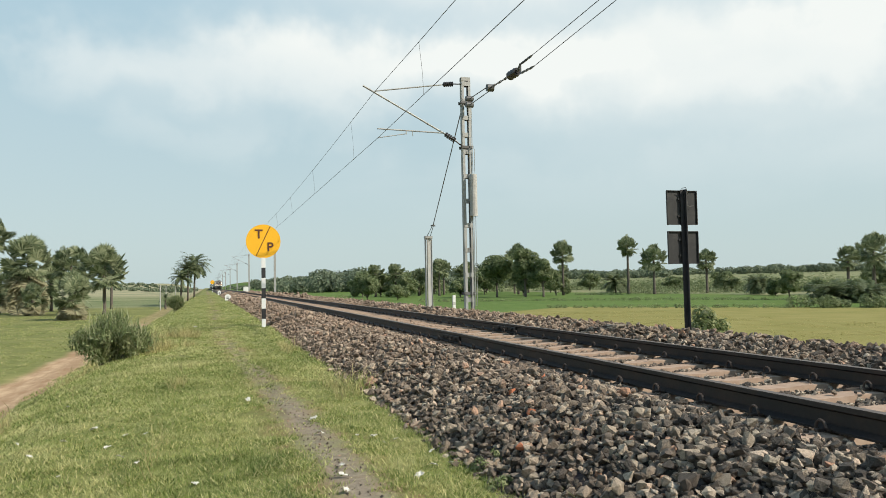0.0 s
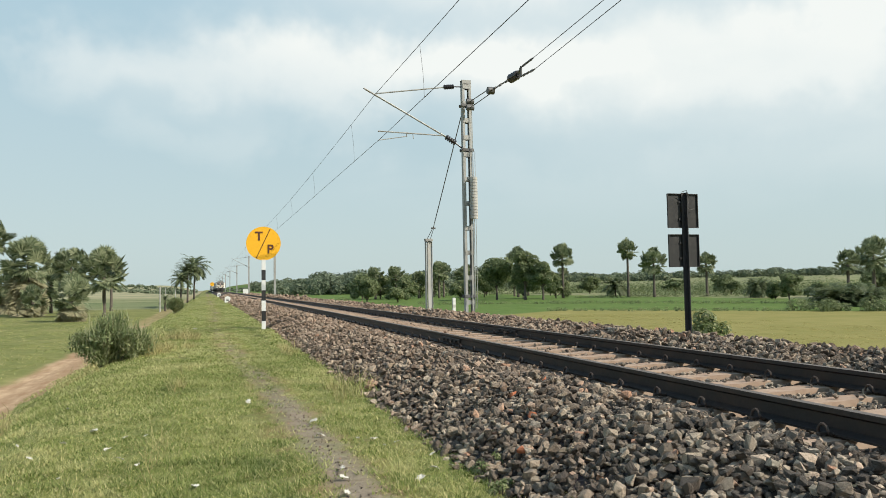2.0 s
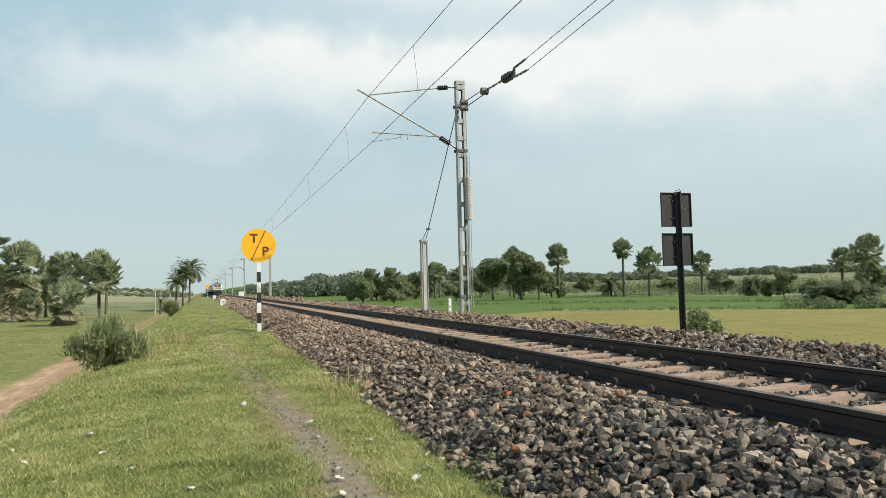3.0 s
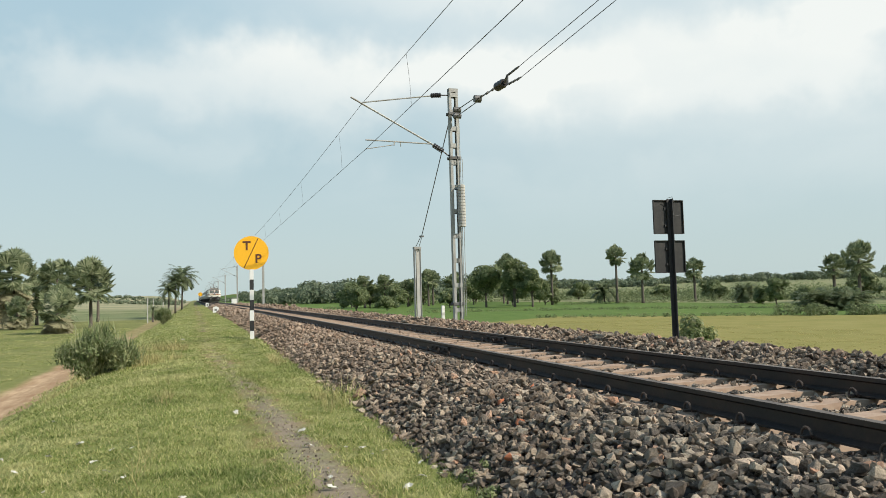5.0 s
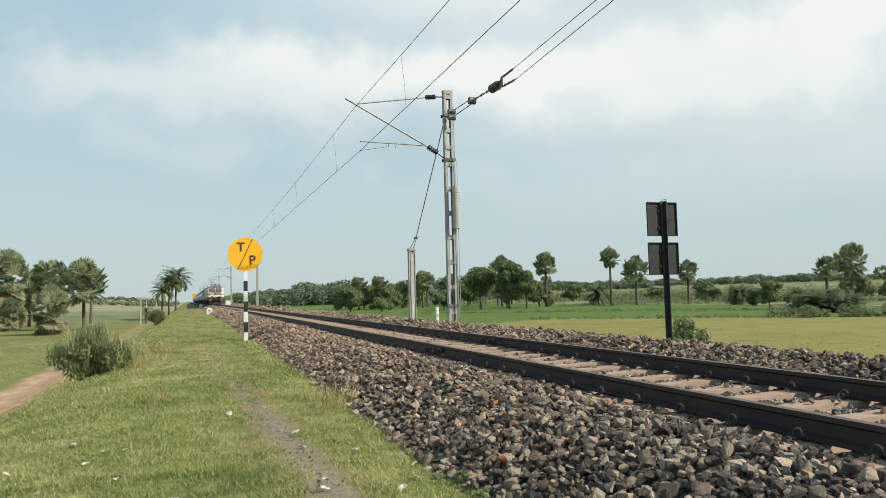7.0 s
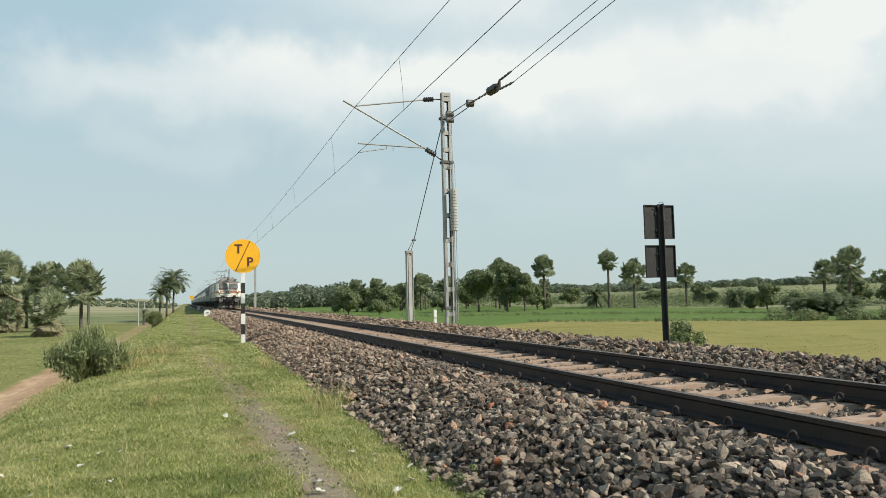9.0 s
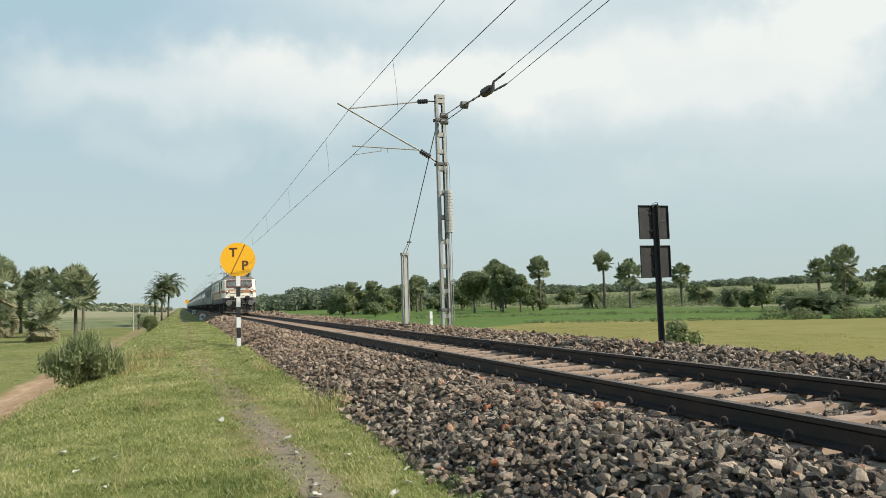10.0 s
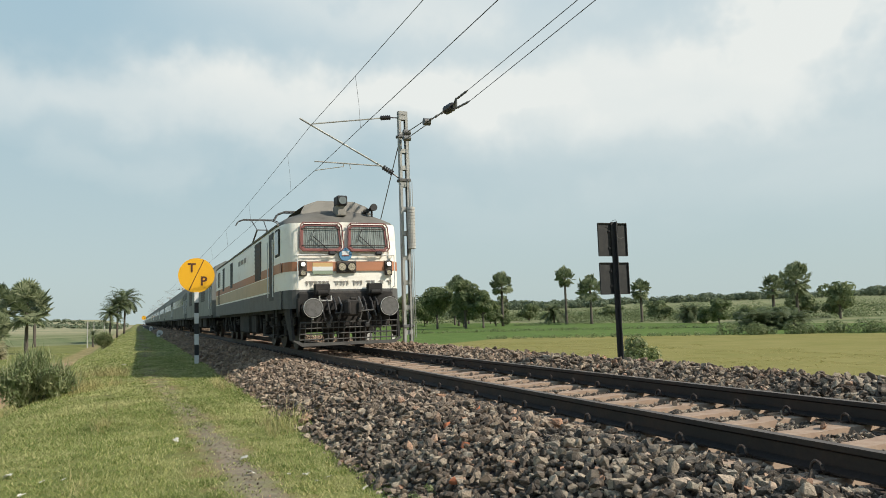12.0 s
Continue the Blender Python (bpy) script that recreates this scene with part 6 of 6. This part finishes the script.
def scatter_stones(name, y0, y1, per_m2, size, seed, spans=((-2.95, -0.96), (-0.77, 0.77), (0.96, 3.4))):
    gen = np.random.default_rng(seed)
    bu, bz = [b[0] for b in BALLAST], [b[1] for b in BALLAST]
    Vs, Fs, base = [], [], 0
    for u0, u1 in spans:
        n = int((u1 - u0) * (y1 - y0) * per_m2)
        u, y = gen.uniform(u0, u1, n), gen.uniform(y0, y1, n)
        s = size * np.clip(gen.lognormal(0, 0.40, n), 0.45, 1.9)
        z = np.interp(u, bu, bz) + gen.uniform(-0.75, 0.6, n) * s
        if u0 > -0.9 and u1 < 0.9:   # between the rails the sleepers stay clear
            off = np.abs((y - 3.86 + 60.3) % 0.6 - 0.3)
            keep = (off > 0.16) | (gen.random(n) < 0.02)
            s = s * 0.7
            z = np.where(off > 0.14, -0.235 + gen.uniform(-0.01, 0.02, n), -0.165)
        elif u0 > 0 or u1 < 0:
            keep = np.abs(u) > 0.99
            close = np.abs(u) < 1.27
            s = np.where(close, s * 0.75, s)
            z = np.where(close, -0.20 + gen.uniform(-0.02, 0.014, n), z)
        u, y, s, z = u[keep], y[keep], s[keep], z[keep]
        x = np.array([track_x(v) for v in y]) + u
        R, which = resting_turns(gen, len(u), 0.75), gen.integers(0, len(SHAPES), len(u))
        for k, (v, f) in enumerate(SHAPES):
            m = which == k
            if not m.any():
                continue
            P = np.einsum("nij,vj->nvi", R[m], v) * s[m][:, None, None] + np.stack([x[m], y[m], z[m]], -1)[:, None, :]
            idx = f[None] + (np.arange(m.sum()) * len(v))[:, None, None] + base
            Vs.append(P.reshape(-1, 3))
            Fs.append(idx.reshape(-1, 3))
            base += m.sum() * len(v)
    ob = new(name, numpy_mesh(name, np.concatenate(Vs), np.concatenate(Fs), M_STONE))
    ob.parent = ballast
    tagged(ob, "sharp grey and brown crushed granite stones", kind="stuff")


scatter_stones("stones_behind", -3.0, 2.0, 90, 0.085, 6)
scatter_stones("stones_near", 2.0, 9.0, 800, 0.055, 1)
scatter_stones("stones_middle", 9.0, 22.0, 410, 0.062, 2)
scatter_stones("stones_beyond", 22.0, 55.0, 125, 0.084, 3, ((-2.95, -0.96), (0.96, 3.4)))
scatter_stones("stones_far", 55.0, 130.0, 24, 0.17, 4, ((-2.95, -0.96), (0.96, 3.4)))

# the nearest stones, each on its own
stone_meshes = []
for k, (v, f) in enumerate(SHAPES[:12]):
    stone_meshes.append(numpy_mesh("stone", v, f, M_STONE))


def brick_red():
    n = Nodes("brick_red_stone", 0.9)
    return n.done(n.ramp(n.noise(20, 4), (0.3, (0.42, 0.13, 0.06)), (0.7, (0.55, 0.21, 0.11))))


M_REDSTONE = brick_red()
rng = random.Random(8)
for k in range(280):
    u, y = rng.uniform(-2.9, -1.05), rng.uniform(3.0, 9.0)
    s = 0.058 * rng.uniform(0.7, 1.6)
    m = beside(u, y, ballast_z(u) + 0.35 * s) @ Euler((rng.gauss(0, 0.5), rng.gauss(0, 0.5), rng.uniform(0, 6.3))).to_matrix().to_4x4() @ Matrix.Diagonal((s, s, s, 1))
    shared("stone", stone_meshes[k % 12], ballast, m)
red = numpy_mesh("red_stone", SHAPES[3][0], SHAPES[3][1], M_REDSTONE)
for x, y, z in ((3.15, 6.98, -0.16), (2.62, 6.55, -0.22), (2.47, 5.75, -0.27), (2.1, 5.1, -0.4)):
    s = 0.075
    shared("brick_chip", red, ballast, pose(x, y, z, 20 * x, 40 * y, 70 * x) @ Matrix.Diagonal((s, s, s, 1)))


def scatter_blades(name, label, spans, seed, material, height, width, per_tuft=4, mask=None, bent=True):
    """Grass tufts: bent two-piece blades on the bank."""
    gen = np.random.default_rng(seed)
    U, Y = [], []
    for u0, u1, y0, y1, per_m2 in spans:
        n = int((u1 - u0) * (y1 - y0) * per_m2)
        U.append(gen.uniform(u0, u1, n))
        Y.append(gen.uniform(y0, y1, n))
    u, y = np.concatenate(U), np.concatenate(Y)
    keep = mask(u, y, gen) & (gen.random(len(u)) < 0.48 + 1.1 * np.array([0.5 + 0.5 * noise.noise(Vector((a * 5.5, b * 5.5, 4))) for a, b in zip(u, y)]) ** 1.5)
    u, y = u[keep], y[keep]
    z = np.array([ground_z(a, b) for a, b in zip(u, y)])
    x = np.array([track_x(v) for v in y]) + u
    n = len(u) * per_tuft
    x, y, z = (np.repeat(a, per_tuft) for a in (x, y, z))
    grow = np.clip(y / 9.0, 1.0, 3.5)
    x, y = x + gen.normal(0, 0.018, n) * grow, y + gen.normal(0, 0.018, n) * grow
    az = gen.uniform(0, 2 * np.pi, n)
    tall = np.repeat(gen.lognormal(0, 0.45, n // per_tuft), per_tuft)
    h = height * gen.uniform(0.5, 1.3, n) * np.clip(grow, 1, 1.2) * np.clip(tall, 0.5, 2.3)
    lean = gen.uniform(0.4, 1.7, n)
    w = width * grow * gen.uniform(0.7, 1.3, n)
    d = np.stack([np.cos(az), np.sin(az), np.zeros(n)], -1)
    s = np.stack([-np.sin(az), np.cos(az), np.zeros(n)], -1) * w[:, None]
    b = np.stack([x, y, z - 0.01], -1)
    mid = b + d * (h * lean * 0.35)[:, None] + np.array([0, 0, 1]) * (h * 0.62)[:, None]
    tip = b + d * (h * lean)[:, None] + np.array([0, 0, 1]) * (h * 0.9)[:, None]
    if bent:
        V = np.stack([b - s, b + s, mid + s * 0.7, mid - s * 0.7, tip], 1).reshape(-1, 3)
        i = (np.arange(n) * 5)[:, None]
        F = np.concatenate([i + np.array([[0, 1, 2]]), i + np.array([[0, 2, 3]]), i + np.array([[3, 2, 4]])])
    else:
        V = np.stack([b - s * 1.5, b + s * 1.5, tip], 1).reshape(-1, 3)
        F = np.arange(n * 3).reshape(-1, 3)
    ob = new(name, numpy_mesh(name, V, F, material))
    tagged(ob, label, "grass", kind="stuff")


def path_mask(u, y, gen):
    """Thin on the footpath and in bare patches."""
    drift = u + 0.9 * np.clip((y / 60 - 0.10) / 0.32, 0, 1)
    on_path = np.exp(-((drift + 3.83) / 0.27) ** 4) * np.clip(1.25 - y / 30, 0.3, 1)
    patch = np.array([noise.noise(Vector((a * 0.9, b * 0.9, 2))) for a, b in zip(u, y)])
    return gen.random(len(u)) > np.clip(0.95 * on_path + np.clip(patch - 0.15, 0, 1) * 0.7, 0, 0.97)


scatter_blades("short_grass", "short green grass with dry blades on the bank", ((-7.6, -2.75, -3.0, 3.0, 400), (-7.6, -2.75, 3.0, 8.0, 3200), (-8.4, -2.75, 8.0, 16.0, 1500), (-9.8, -2.8, 16.0, 34.0, 360), (-9.8, -2.8, 34.0, 70.0, 70), (-9.8, -2.8, 70.0, 150.0, 22)), 11, M_GRASS, 0.025, 0.0038, 5, path_mask, False)


def tuft_mask(u, y, gen):
    patch = np.array([noise.noise(Vector((a * 0.7 + 9, b * 0.45, 7))) for a, b in zip(u, y)])
    return gen.random(len(u)) < np.clip((patch - 0.22) * 3, 0, 1)


def tuft_free(u, y, gen):
    return np.array([noise.noise(Vector((a * 0.5, b * 0.35, 12))) for a, b in zip(u, y)]) > -0.25


scatter_blades("dry_grass", "tall dry straw-coloured grass tufts", ((-8.4, -5.2, 6.0, 24.0, 110), (-3.3, -2.7, 5.0, 20.0, 160)), 12, M_STRAW, 0.16, 0.003, 5, tuft_mask)
scatter_blades("weeds", "green weeds at the foot of the ballast", ((-3.05, -2.55, 3.5, 14.0, 330),), 13, M_GRASS, 0.12, 0.006, 5, tuft_mask)

scatter_blades("field_grass", "rough green grass in the low field", ((-30.0, -12.8, 30.0, 100.0, 14), (-10.6, -8.4, 16.0, 90.0, 40)), 14, M_GRASS, 0.045, 0.0034, 5, tuft_free, False)
scatter_blades("field_stubble", "yellow-green stubble in the drained paddy field", ((7.4, 30.0, 9.0, 55.0, 20),), 15, M_STUBBLE, 0.022, 0.0035, 5, tuft_free, False)


def path_gravel():
    gen = np.random.default_rng(21)
    Vs, Fs, base = [], [], 0
    n = 520
    y = gen.uniform(3.5, 13.0, n)
    u = -3.83 - 0.9 * np.clip((y / 60 - 0.10) / 0.32, 0, 1) + gen.normal(0, 0.13, n)
    R, s = random_turns(gen, n), gen.uniform(0.008, 0.024, n)
    for k in range(n):
        v, f = SHAPES[k % len(SHAPES)]
        Vs.append(v @ R[k].T * s[k] + np.array([track_x(y[k]) + u[k], y[k], ground_z(u[k], y[k]) + 0.004]))
        Fs.append(f + base)
        base += len(v)
    ob = new("path_gravel", numpy_mesh("path_gravel", np.concatenate(Vs), np.concatenate(Fs), M_STONE))
    tagged(ob, "small stones trodden into the footpath", "gravel", kind="stuff")


path_gravel()

# litter: crumpled scraps of paper and plastic in the grass
M_LITTER = worn("white_litter", (0.66, 0.63, 0.56), (0.5, 0.46, 0.38), 0.7, 0.0, 9.0)
litter_meshes = []
for k in range(5):
    rng = random.Random(40 + k)
    bm = bm_new()
    bmesh.ops.create_grid(bm, x_segments=4, y_segments=3, size=0.5)
    for v in bm.verts:
        v.co += Vector((rng.uniform(-0.12, 0.12), rng.uniform(-0.2, 0.05), rng.uniform(-0.05, 0.35)))
    bmesh.ops.solidify(bm, geom=bm.faces[:], thickness=0.04)
    litter_meshes.append(finish("litter", bm, M_LITTER))
rng = random.Random(9)
spots = ((-1.11, 7.37, 0.08), (-0.94, 6.9, 0.07), (-1.57, 7.81, 0.08), (-1.69, 7.1, 0.07), (-1.38, 8.35, 0.12), (-1.01, 7.81, 0.06), (-0.82, 7.76, 0.05), (-1.3, 6.31, 0.05), (-0.26, 5.76, 0.08), (-0.76, 6.55, 0.05), (0.19, 9.37, 0.12), (0.84, 7.77, 0.1), (0.82, 7.0, 0.1), (0.79, 5.34, 0.09), (1.69, 5.58, 0.06), (1.52, 5.49, 0.08), (1.66, 6.05, 0.06), (1.31, 5.13, 0.09), (1.46, 6.56, 0.05), (1.28, 6.73, 0.08), (1.13, 6.74, 0.05), (1.83, 4.74, 0.06), (-1.28, 28.24, 0.22), (0.74, 4.93, 0.08), (-2.04, 10.42, 0.07), (-2.06, 8.17, 0.05), (0.82, 5.61, 0.06), (1.31, 6.37, 0.04))
for k, (x, y, s) in enumerate(spots):
    ob = new("litter_scrap", litter_meshes[k % 5])
    ob.matrix_world = pose(x, y, ground_z(x - track_x(y), y) + 0.03, rng.uniform(-20, 30), rng.uniform(-20, 20), rng.uniform(0, 360)) @ Matrix.Diagonal((s * 0.8, s * 0.55, s * 0.5, 1))
    tagged(ob, "crumpled white scrap of litter in the grass", "litter", "litter scraps")

motions()
